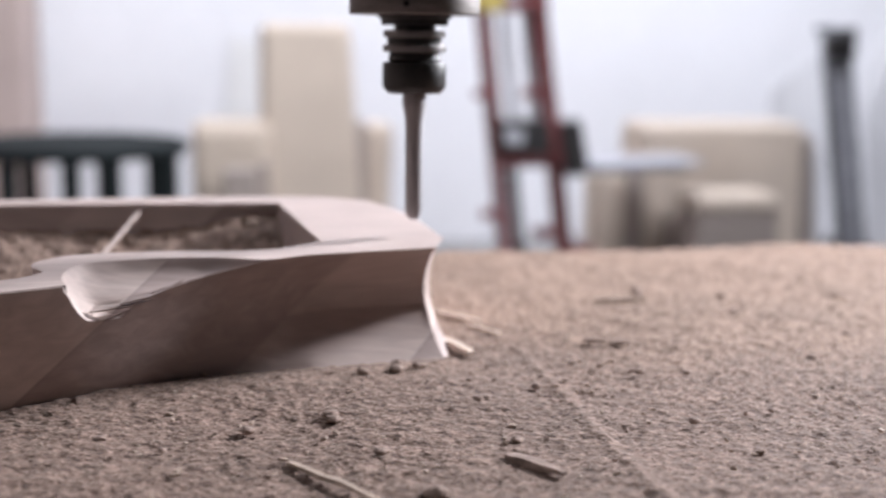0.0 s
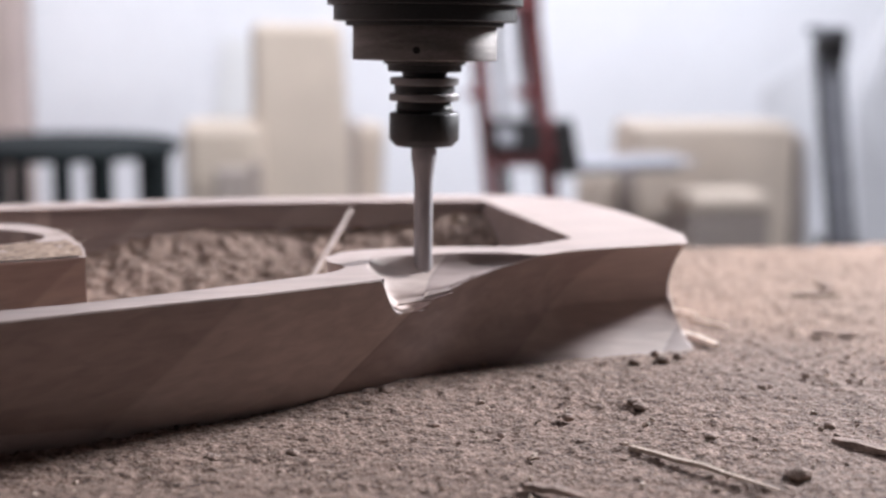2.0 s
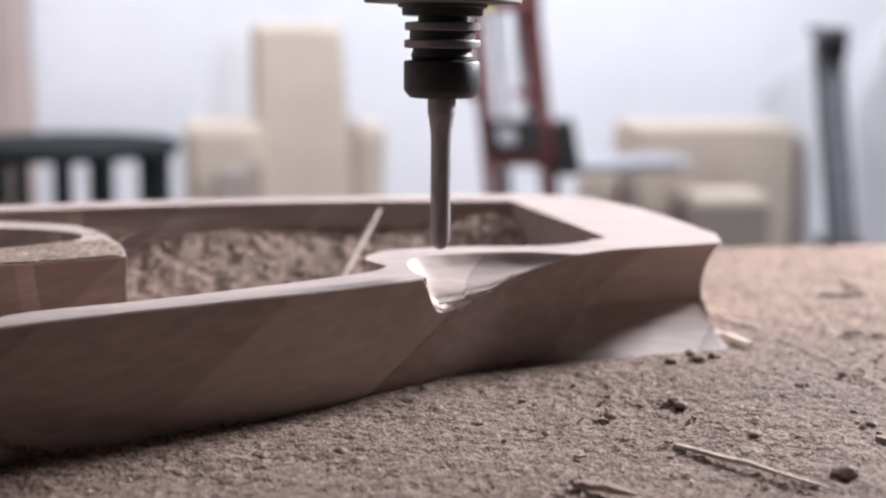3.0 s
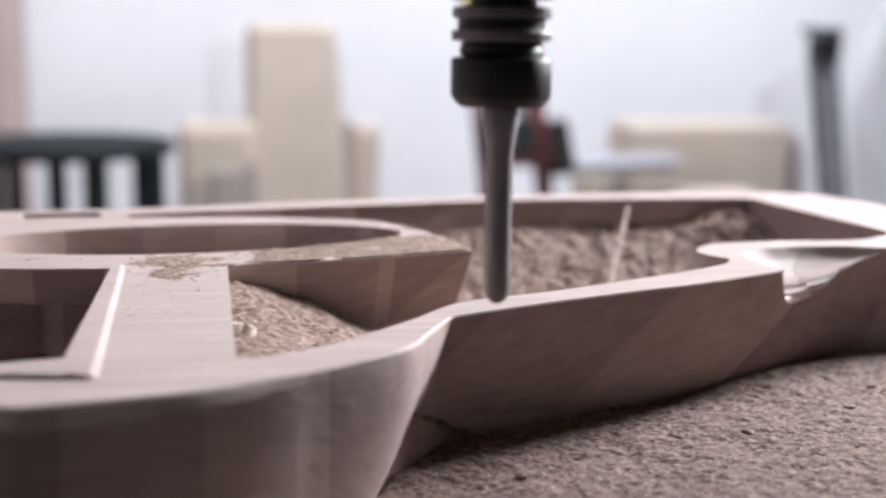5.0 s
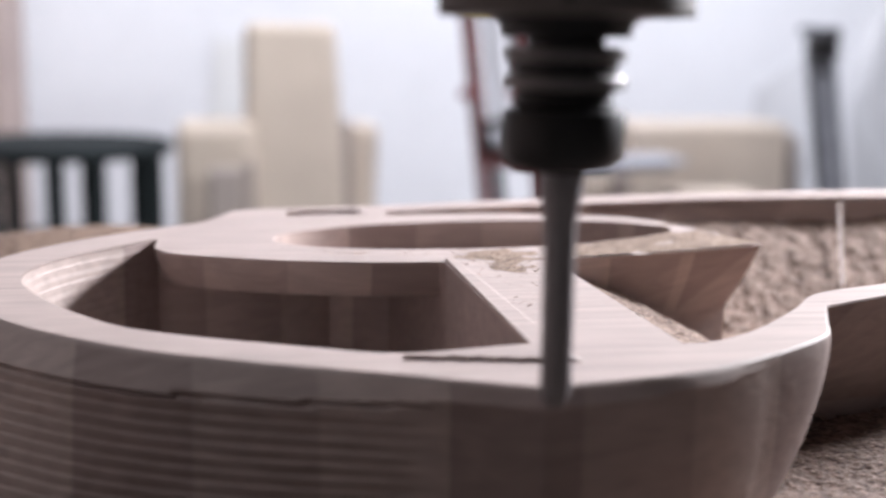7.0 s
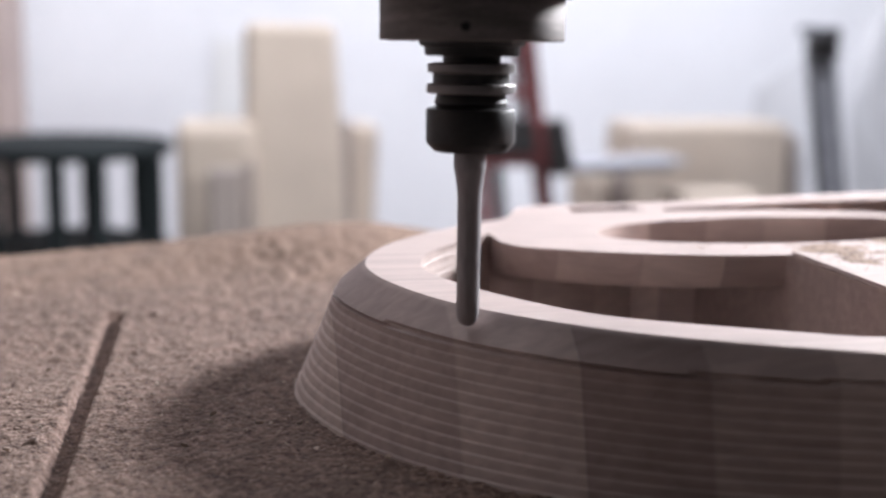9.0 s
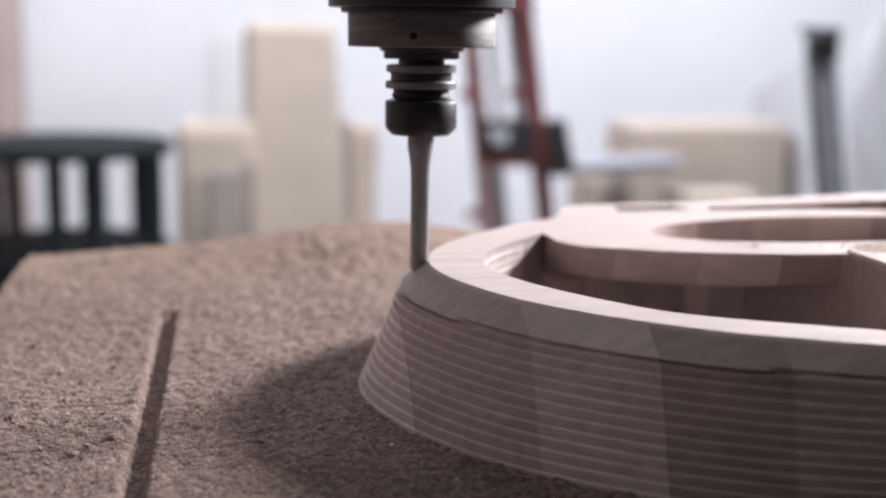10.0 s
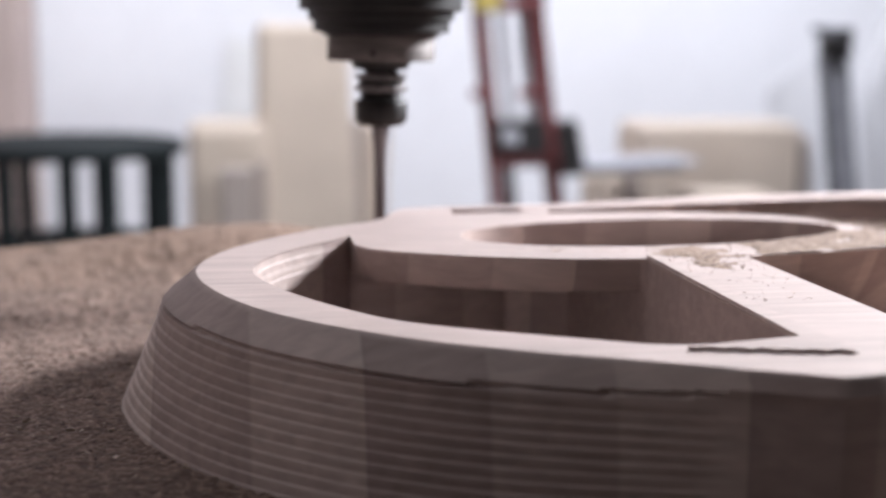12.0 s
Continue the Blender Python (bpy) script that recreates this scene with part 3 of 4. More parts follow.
# Openings: x, y, spread at the foot (more: wider below), rounding of the lip.
CRESCENT = [(-0.526, 0.540, 0, 0), (-0.588, 0.536, 0, 0), (-0.628, 0.554, 0, 0), (-0.694, 0.594, 0, 0), (-0.730, 0.635, 0, 0), (-0.763, 0.695, 0, 0), (-0.776, 0.75, -0.004, 0),
            (-0.757, 0.808, -0.007, 0), (-0.703, 0.878, -0.004, 0), (-0.703, 0.838, 0.75, 1), (-0.690, 0.815, 0.75, 1), (-0.642, 0.788, 0.72, 1), (-0.585, 0.770, 0.70, 1), (-0.531, 0.765, 0.68, 1), (-0.527, 0.762, 0, 0)]
POCKET = [(-0.452, 0.536, 0, 0), (-0.456, 0.766, 0, 0), (-0.36, 0.784, 0, 0.7), (-0.289, 0.806, 0, 1), (-0.302, 0.868, 0, 0.3), (-0.34, 0.945, 0, 0), (-0.431, 0.978, 0, 0),
          (-0.54, 0.984, 0, 0), (-0.535, 1.003, 0, 0), (-0.414, 1.030, -0.02, 0), (-0.3, 1.050, -0.03, 0), (-0.177, 1.067, -0.03, 0), (0.030, 1.066, -0.02, 0), (0.054, 0.851, -0.008, 0),
          (0.008, 0.822, 0, 0), (-0.056, 0.823, 0, 0), (-0.109, 0.814, 0, 0), (-0.129, 0.795, 0, 0), (-0.132, 0.775, 0, 0), (-0.122, 0.755, 0, 0), (-0.133, 0.737, 0, 0), (-0.17, 0.714, 0, 0), (-0.218, 0.689, 0, 0),
          (-0.27, 0.664, 0, 0), (-0.328, 0.640, 0, 0), (-0.361, 0.602, 0, 0), (-0.404, 0.558, 0, 0), (-0.435, 0.538, 0, 0)]


def stretched(points):
    """The west end lies a little further out than first set."""
    return [(p[0] - 0.013 * min(1.0, max(0.0, (-0.58 - p[0]) / 0.12)),) + tuple(p[1:]) for p in points]


EDGE, CRESCENT = stretched(EDGE), stretched(CRESCENT)
EDGE_LOOP = spline(EDGE, 0.004, corners=(0, 8, 9, 15, 28, 35, 37))
CRESCENT_LOOP = spline(CRESCENT, 0.004, corners=(0, 8, 9, 13, 14))
POCKET_LOOP = spline(POCKET, 0.004, corners=(0, 1, 3, 7, 8, 12, 13, 19))
EYE_LOOP = np.array([(-0.481 + 0.154 * math.cos(a), 0.878 + 0.064 * math.sin(a) + 0.012 * math.cos(a), 0, 0) for a in np.linspace(0, 2 * math.pi, 180, endpoint=False)])
SLOT_LOOP = spline([(-0.622, 0.984, 0, 0), (-0.618, 1.012, 0, 0), (-0.56, 1.018, 0, 0), (-0.553, 0.992, 0, 0)], 0.005, corners=(0, 1, 2, 3))
SCOOP_LEFT, SCOOP_RIGHT = -0.104, 0.014


def scoop_depth(x):
    """How far the rim is cut down along the scoop."""
    u = (x - SCOOP_LEFT) / (SCOOP_RIGHT - SCOOP_LEFT)
    if u <= 0 or u >= 1:
        return 0.0
    return float(np.interp(u, (0, 0.03, 0.08, 0.12, 0.28, 0.335, 0.42, 0.55, 0.75, 1), (0, 0.010, 0.0195, 0.0245, 0.0255, 0.017, 0.0115, 0.0085, 0.004, 0)))


def hollow(v):
    """The cove's depth down the side: easing in under the rim, then a straight skirt out to the foot."""
    return math.sin(math.pi * v) if v < 0.5 else 2 - 2 * v


def edge_offset(v, foot, cove, steps, bevel):
    """How far the side stands out from the rim at the depth v (0 at the rim, 1 at the foot)."""
    plain = foot * v ** 1.15 - cove * math.sin(math.pi * min(1.0, v * 1.1)) ** 0.6
    if bevel > 0.0005:
        k = min(0.175, 0.055 + 8.0 * bevel)
        plain += bevel * min(1.0, v / k) - (0.0026 * steps if k < v < k + 0.022 else 0.0) - (0.002 * (1 - steps) * min(1.0, bevel / 0.006) if v > k else 0.0)
    if steps and v > 0.2:
        f = v * 16
        f -= math.floor(f)
        plain -= steps * max(foot, 0.024) / 16 * 0.6 * (f if f < 0.81 else (1 - f) * 4.2)
    return plain


def carving():
    t = rides(new("carved_scroll"))
    tagged(t, "pale laminated wooden scroll carving, half milled, among sawdust", "wood carving")
    bm = bmesh.new()
    # Sides: rings of points from the rim to the foot.
    levels = [0.0, 0.012, 0.03, 0.05, 0.0563, 0.0606, 0.07, 0.09, 0.105, 0.1125, 0.1188, 0.1231, 0.135, 0.155, 0.174, 0.178, 0.1813, 0.1856, 0.194, 0.2]
    levels += [(k + f) / 16 for k in range(3, 16) for f in (0.2, 0.8, 0.9, 0.97)][:-1] + [1.0]
    outer_n = outward(EDGE_LOOP)
    near = (EDGE_LOOP[:, 0] > SCOOP_LEFT) & (EDGE_LOOP[:, 0] < SCOOP_RIGHT) & (EDGE_LOOP[:, 1] < 0.80)
    rims = []

    def side(loop, normal, offset, cut, shift=None):
        rings = []
        for i, v in enumerate(levels):
            ring = []
            for p, n in zip(loop, normal):
                top = TOP - (scoop_depth(p[0]) if cut and p[1] < 0.80 else 0.0)
                z = top * (1 - v)
                o = offset(1 - z / TOP, p) - (0.0007 if i == 0 else 0.0)
                w = (1 - z / TOP) ** 1.35
                sx, sy = (p[6] * w, p[7] * w + p[8] * hollow(1 - z / TOP)) if len(p) > 6 else (0.0, 0.0)
                if shift:
                    sx, sy = shift(v, p)
                ring.append(bm.verts.new((p[0] + n[0] * o + sx, p[1] + n[1] * o + sy, z)))
            rings.append(ring)
        m = len(loop)
        for a, b in zip(rings, rings[1:]):
            for k in range(m):
                l = (k + 1) % m
                bm.faces.new((a[k], b[k], b[l], a[l]))
        return rings[0]

    edge = side(EDGE_LOOP, -outer_n, lambda v, p: edge_offset(v, *p[2:6]) + (p[4] * 0.0003 * noise.noise(Vector((p[0] * 70, p[1] * 70, v * 24))) if v > 0.2 else 0.0), True)

    def neck_offset(v, p):
        """A rounded lip with a deep hollow under it."""
        stair = 0.0
        if p[2] < 0:
            f = v * 16
            stair = -p[2] / 16 * 1.2 * (f - math.floor(f) - 0.5)
        return p[3] * 0.008 * min(1.0, v / 0.27) ** 2 + min(0.0, p[2]) * v + stair

    def neck_shift(v, p):
        k = min(1.0, max(0.0, (v - 0.27) / 0.14))
        k = k * k * (3 - 2 * k) * max(0.0, p[2]) * max(0.0, p[3])
        return k * (-0.56 - p[0]), k * (0.93 - p[1])

    def hole_offset(v, p):
        stair = 0.0
        if p[2] < 0:
            f = v * 16
            f -= math.floor(f)
            stair = -p[2] / 16 * 0.6 * (f - 0.5) + (min(1.0, -p[2] / 0.02) * 0.0035 if 0.86 < f < 0.93 else 0.0)
        return p[2] * v + stair

    def tip_shift(v, p):
        """The ring's face runs back under its top towards the tip."""
        k = min(1.0, v / 0.6)
        return -0.005 * p[3] * k, 0.046 * p[3] * k ** 1.2

    rims = [side(CRESCENT_LOOP, outward(CRESCENT_LOOP) * way(CRESCENT_LOOP), neck_offset, False, neck_shift)]
    rims += [side(l, outward(l) * s, hole_offset, False, tip_shift) for l, s in ((POCKET_LOOP, way(POCKET_LOOP)), (SLOT_LOOP, way(SLOT_LOOP)))]
    # The eye is sunk to a flat floor.
    ring = [bm.verts.new((p[0], p[1], TOP)) for p in EYE_LOOP]
    rims.append(ring)
    for z in (0.0895, 0.0665):
        low = [bm.verts.new((p[0], p[1], z)) for p in EYE_LOOP]
        for k in range(len(ring)):
            l = (k + 1) % len(ring)
            bm.faces.new((ring[k], low[k], low[l], ring[l]))
        ring = low
    bm.faces.new(ring)

    # The scoop: from its line on the top down to the lowered rim.
    idx = [k for k in range(len(edge)) if near[k]]
    idx = sorted(idx, key=lambda k: EDGE_LOOP[k, 0])
    lo = [edge[k] for k in idx]
    line = spline([(-0.1035, 0.7135), (-0.109, 0.738), (-0.107, 0.768), (-0.095, 0.785), (-0.060, 0.795), (-0.02, 0.796), (0.0125, 0.7835)], 0.0005, closed=False)
    d = np.concatenate([[0], np.cumsum(np.linalg.norm(np.diff(line[:, :2], axis=0), axis=1))])
    hi, n = [], len(lo)
    for k in range(n):
        s = d[-1] * (k / (n - 1))
        hi.append((np.interp(s, d, line[:, 0]), np.interp(s, d, line[:, 1])))
    hi_v = [bm.verts.new((x, y, TOP)) for x, y in hi]
    rows, prev = 10, hi_v
    for r in range(1, rows + 1):
        f = r / rows
        if r == rows:
            cur = lo
        else:
            cur = []
            for j, ((x, y), q) in enumerate(zip(hi, lo)):
                g = f ** 0.85
                cur.append(bm.verts.new((x + (q.co.x - x) * f, y + (q.co.y - y) * f, TOP + (q.co.z - TOP) * g - 0.009 * math.sin(math.pi * f ** 0.8) * math.sin(math.pi * j / (n - 1)) ** 0.6 + 0.0005 * math.sin(40 * f + 300 * x))))
        for k in range(n - 1):
            bm.faces.new((prev[k], cur[k], cur[k + 1], prev[k + 1]))
        prev = cur
    # The top between the rim, the scoop's line and the openings.
    first, last = idx[0], idx[-1]
    chain = []
    m = len(edge)
    k = first
    while k != last:
        chain.append(edge[k])
        k = (k + 1) % m
    chain.append(edge[last])
    chain += list(reversed(hi_v))
    loops = [chain] + rims
    flat, links, start = [], [], 0
    for loop in loops:
        flat += loop
        links += [(start + k, start + (k + 1) % len(loop)) for k in range(len(loop))]
        start += len(loop)
    co, _, tris, orig, _, _ = delaunay_2d_cdt([Vector((v.co.x, v.co.y)) for v in flat], links, [], 0, 1e-7)
    made = [flat[o[0]] if o else bm.verts.new((c.x, c.y, TOP)) for c, o in zip(co, orig)]
    cx = np.array([sum(co[k].x for k in t) / 3 for t in tris])
    cy = np.array([sum(co[k].y for k in t) / 3 for t in tris])
    keep = inside(cx, cy, np.array([(v.co.x, v.co.y) for v in chain]))
    for loop in rims:
        keep &= ~inside(cx, cy, np.array([(v.co.x, v.co.y) for v in loop]))
    for tri, k in zip(tris, keep):
        if k:
            corner = [made[q] for q in tri]
            if len(set(corner)) == 3 and not bm.faces.get(corner):
                bm.faces.new(corner)
    bmesh.ops.recalc_face_normals(bm, faces=bm.faces)
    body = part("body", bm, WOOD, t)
    body.data.shade_smooth()
    body.data.set_sharp_from_angle(angle=radians(28))
    # A gouge where the stepped cutting stops.
    bm = bmesh.new()
    for k, (dz, w) in enumerate(((-0.010, 0.0006), (-0.004, 0.0024), (0.001, 0.0034), (0.006, 0.0016), (0.010, 0.0006))):
        for dx, dy in ((-w * 1.4, 0.0), (0.0, -0.0012), (w * 0.5, 0.0), (0.0, 0.0025)):
            bm.verts.new((dx, dy, dz))
    bm.verts.ensure_lookup_table()
    for k in range(4):
        for q in range(4):
            bm.faces.new([bm.verts[i] for i in (4 * k + q, 4 * k + (q + 1) % 4, 4 * k + 4 + (q + 1) % 4, 4 * k + 4 + q)])
    bm.faces.new([bm.verts[i] for i in (0, 1, 2, 3)])
    bm.faces.new([bm.verts[i] for i in (19, 18, 17, 16)])
    bmesh.ops.recalc_face_normals(bm, faces=bm.faces)
    bmesh.ops.transform(bm, matrix=pose(-0.579, 0.4875, 0.062, 0, 0, -27), verts=bm.verts)
    part("gouge", bm, CLOD, t, "dark torn gouge in the carved side")
    # A thin strip left standing across the long pocket.
    bm = block((0.0028, 0.16, 0.003), bevel=0.0008)
    bmesh.ops.transform(bm, matrix=look((-0.1131, 1.015, 0.0598), (-0.0799, 1.086, 0.0958)) @ pose(0, 0, 0, 90, 0, 0), verts=bm.verts)
    part("lath", bm, WOOD, t, "thin pale lath left across the pocket")
    # Fibres torn along the scoop's edge.
    for k, (x, y, z, l, w, turn) in enumerate(((-0.074, 0.737, 0.0725, 0.040, 0.006, 12), (-0.062, 0.741, 0.0765, 0.030, 0.004, 20), (-0.083, 0.732, 0.0665, 0.026, 0.005, 6), (-0.048, 0.751, 0.080, 0.022, 0.003, 28))):
        bm = bmesh.new()
        a = [bm.verts.new(c) for c in ((-l * 0.5, -w * 0.4, 0), (-l * 0.42, w * 0.5, 0.0012), (l * 0.2, w * 0.3, 0.001), (l * 0.5, 0.0, 0.0022), (l * 0.1, -w * 0.5, 0.0006))]
        b = [bm.verts.new(v.co + Vector((0, 0, -0.0009))) for v in a]
        bm.faces.new(a)
        bm.faces.new(list(reversed(b)))
        for q in range(5):
            bm.faces.new((a[q], b[q], b[(q + 1) % 5], a[(q + 1) % 5]))
        bmesh.ops.recalc_face_normals(bm, faces=bm.faces)
        bmesh.ops.transform(bm, matrix=pose(x, y, z, 8, -4 - 3 * k, turn), verts=bm.verts)
        part("torn_fibre", bm, WOOD, t)
    # The lip left a little proud where the beam meets the rim, its front edge torn into teeth.
    bm = bmesh.new()
    ring = [(-0.5885, 0.5255), (-0.5265, 0.5385), (-0.5262, 0.768), (-0.5165, 0.768), (-0.5075, 0.511)]
    for k in range(13):
        f = k / 12
        x, y = -0.5135 - 0.0705 * f, 0.5095 + 0.014 * f ** 1.3
        ring.append((x, y + (0.0018 if k % 2 else 0.0) * (0.6 + 0.8 * abs(math.sin(5.1 * k)))))
    a = [bm.verts.new((x, y, TOP - 0.001)) for x, y in ring]
    f = bm.faces.new(a)
    ex = bmesh.ops.extrude_face_region(bm, geom=[f])
    tops = [v for v in ex["geom"] if isinstance(v, bmesh.types.BMVert)]
    for v in tops:
        v.co.z += 0.0031
        if v.co.x > -0.519 and (v.co.y > 0.6 or v.co.x > -0.51):
            v.co.x -= 0.0045
    bmesh.ops.recalc_face_normals(bm, faces=bm.faces)
    part("raised_lip", bm, WOOD, t, "thin raised lip of uncut wood")


def way(loop):
    """1 where the loop's right side is its outside, seen from above, else -1; openings grow towards their outside."""
    x, y = loop[:, 0], loop[:, 1]
    return 1.0 if np.sum(x * np.roll(y, -1) - np.roll(x, -1) * y) > 0 else -1.0


# ---- sawdust ----
def dust_height(x, y):
    """Height of the sawdust on the board, without its grains."""
    z = 0.012 + 0.004 * np.sin(3.1 * x + 1.0) * np.sin(4.0 * y) + 0 * x
    z = z + 0.030 * np.exp(-((x + 0.80) / 0.16) ** 2 - ((y - 1.23) / 0.10) ** 2)
    z = z + 0.006 * np.exp(-((x - 0.02) / 0.14) ** 2 - ((y - 0.75) / 0.05) ** 2)
    z = z + 0.0022 * np.exp(-((x - 0.197) / 0.005) ** 2) / (1 + np.exp((y - 0.82) / 0.03))
    # A raked furrow and the board's bare seam.
    z = z - 0.008 / (1 + np.exp((np.abs(x + 1.001) - 0.0055) / 0.0007)) * (y < 0.985)
    return z


def dust_field():
    x = np.arange(-1.15, 0.93, 0.0018)
    y = np.arange(0.42, 1.285, 0.0018)
    gx, gy = np.meshgrid(x, y)
    z = dust_height(gx, gy)
    nx, ny = len(x), len(y)
    rng = np.random.default_rng(4)
    for cell, amp, seed in ((0.11, 0.0030, 1), (0.035, 0.0010, 2), (0.012, 0.0007, 3), (0.0055, 0.0006, 5), (0.0036, 0.0006, 6)):
        z = z + amp * rough(nx, ny, (int(2.07 / cell), int(0.885 / cell)), seed)
    z = z + rng.normal(0, 0.00034, z.shape)
    edge = np.clip((1.285 - gy) / 0.02, 0, 1)
    z = np.maximum(0.001, z) * edge - 0.002 * (1 - edge)
    keep = ~inside(gx, gy, offset_loop(EDGE_LOOP, -0.02))
    keep = keep[:-1, :-1] | keep[1:, 1:]
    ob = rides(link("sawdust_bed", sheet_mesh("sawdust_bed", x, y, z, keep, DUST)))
    tagged(ob, "tan and grey sawdust spread over the machine table", "sawdust", kind="stuff")


def offset_loop(loop, d):
    return loop[:, :2] - outward(loop) * d


def pocket_dust():
    x = np.arange(-0.56, 0.08, 0.0023)
    y = np.arange(0.52, 1.08, 0.0023)
    gx, gy = np.meshgrid(x, y)
    nx, ny = len(x), len(y)
    back = np.interp(gx, (-0.54, -0.414, -0.3, -0.177, 0.03), (1.003, 1.030, 1.050, 1.067, 1.066))
    slope = np.clip(0.072 + (gy - back) * 0.43, 0.004, 0.073)
    west = 1 / (1 + np.exp((gx + 0.325) / 0.018))
    z = slope * (1 - west) + west * np.clip(0.085 - (gx + 0.455) * 0.40, 0.02, 0.082)
    z = z + 0.019 * np.exp(-((gx - 0.012) / 0.05) ** 2 - ((gy - 1.02) / 0.06) ** 2)
    for cell, amp, seed in ((0.09, 0.002, 11), (0.03, 0.0013, 12), (0.012, 0.0015, 13), (0.0055, 0.0018, 15)):
        z = z + amp * rough(nx, ny, (int(0.64 / cell), int(0.56 / cell)), seed)
    z = np.minimum(z, 0.087) + np.random.default_rng(6).normal(0, 0.0004, z.shape)
    keep = inside(gx, gy, offset_loop(POCKET_LOOP, -0.006 * way(POCKET_LOOP)))[:-1, :-1]
    ob = rides(link("sawdust_heap", sheet_mesh("sawdust_heap", x, y, z, keep, HEAPDUST)))
    tagged(ob, "heaped tan sawdust filling the carving's pocket", "sawdust", kind="stuff")


def ring_film():
    """A thin broken film of sawdust on the ring's near side and the head of the beam."""
    x = np.arange(-0.64, -0.26, 0.0018)
    y = np.arange(0.60, 0.95, 0.0018)
    gx, gy = np.meshgrid(x, y)
    nx, ny = len(x), len(y)
    ang = np.arctan2((gy - 0.878) / 0.075, (gx + 0.481) / 0.17)
    near = np.exp(-((ang + 0.95) / 0.95) ** 2) + 0.55 * np.exp(-((ang - 0.3) / 0.5) ** 2)
    beam = np.clip(1 - np.abs(gx + 0.488) / 0.034, 0, 1) ** 0.4 * np.clip((gy - 0.66) / 0.10, 0, 1) * (gy < 0.80)
    cover = np.clip(np.maximum(near * (gy > 0.765), beam), 0, 1)
    z = -0.0025 + 0.0037 * cover
    for cell, amp, seed in ((0.03, 0.0013, 31), (0.010, 0.0009, 32), (0.0045, 0.0006, 33)):
        z = z + amp * rough(nx, ny, (int(0.38 / cell), int(0.35 / cell)), seed) * (0.35 + 0.65 * cover)
    z = TOP + np.minimum(z, 0.0011) + np.random.default_rng(9).normal(0, 0.00025, z.shape)
    bad = inside(gx, gy, offset_loop(CRESCENT_LOOP, -0.003)) | inside(gx, gy, offset_loop(POCKET_LOOP, -0.003)) | inside(gx, gy, EYE_LOOP * np.array([1.0, 1.0, 1, 1]))
    bad |= inside(gx, gy, CRESCENT_LOOP) | inside(gx, gy, POCKET_LOOP)
    keep = ~bad & (z > TOP - 0.0012)
    keep = keep[:-1, :-1] & keep[1:, 1:]
    ob = rides(link("sawdust_film", sheet_mesh("sawdust_film", x, y, z, keep, PALEDUST)))
    tagged(ob, "thin broken film of sawdust on the carved ring", "sawdust", kind="stuff")


def flakes(name, count, seed, place, mat, label, small=0.0015, large=0.005):
    """Loose chips: bent little prisms, lying as they fell."""
    rng = np.random.default_rng(seed)
    verts, faces = [], []
    for _ in range(count):
        spot = place(rng)
        if spot is None:
            continue
        px, py, pz = spot
        l = small + (large - small) * rng.random() ** 3
        w, h = l * rng.uniform(0.3, 0.8), l * rng.uniform(0.15, 0.45)
        m = pose(px, py, pz + h * 0.3, *rng.uniform(-28, 28, 2), rng.uniform(0, 360))
        base = len(verts)
        for sx, sy, sz in ((-1, -1, -1), (1, -0.7, -1), (0.8, 1, -1), (-0.9, 0.8, -1), (-0.8, -0.7, 1), (0.7, -0.6, 1.2), (0.6, 0.7, 0.8), (-0.7, 0.6, 1)):
            verts.append(m @ Vector((sx * l / 2 * rng.uniform(0.8, 1.2), sy * w / 2, sz * h / 2)))
        b = base
        faces += [(b + 3, b + 2, b + 1, b), (b + 4, b + 5, b + 6, b + 7), (b, b + 1, b + 5, b + 4), (b + 1, b + 2, b + 6, b + 5), (b + 2, b + 3, b + 7, b + 6), (b + 3, b, b + 4, b + 7)]
    ob = rides(link(name, mesh(name, verts, faces, mat)))
    return tagged(ob, label, "wood chips", kind="stuff")


FOOT_LOOP = offset_loop(EDGE_LOOP, -0.004)
FOOT = [(float(a), float(b)) for a, b in FOOT_LOOP[::6]]


def in_foot(x, y):
    hit, n = False, len(FOOT)
    for a in range(n):
        (xa, ya), (xb, yb) = FOOT[a], FOOT[a - 1]
        if (ya > y) != (yb > y) and x < (xb - xa) * (y - ya) / (yb - ya) + xa:
            hit = not hit
    return hit


def on_board(rng):
    x, y = rng.uniform(-1.1, 0.9), 0.42 + 0.82 * rng.random() ** 1.3
    if in_foot(x, y):
        return None
    return x, y, float(dust_height(np.array(x), np.array(y))) + 0.0008


def on_ring(rng):
    a = rng.uniform(-2.4, 0.5)
    if rng.random() < 0.35:
        x, y = rng.uniform(-0.518, -0.458), 0.775 - 0.16 * rng.random() ** 2
    else:
        k = rng.uniform(1.04, 1.24)
        x, y = -0.477 + 0.153 * k * math.cos(a), 0.878 + 0.064 * k * math.sin(a) * 1.15 + 0.012 * math.cos(a)
    return x, y, TOP + 0.0004


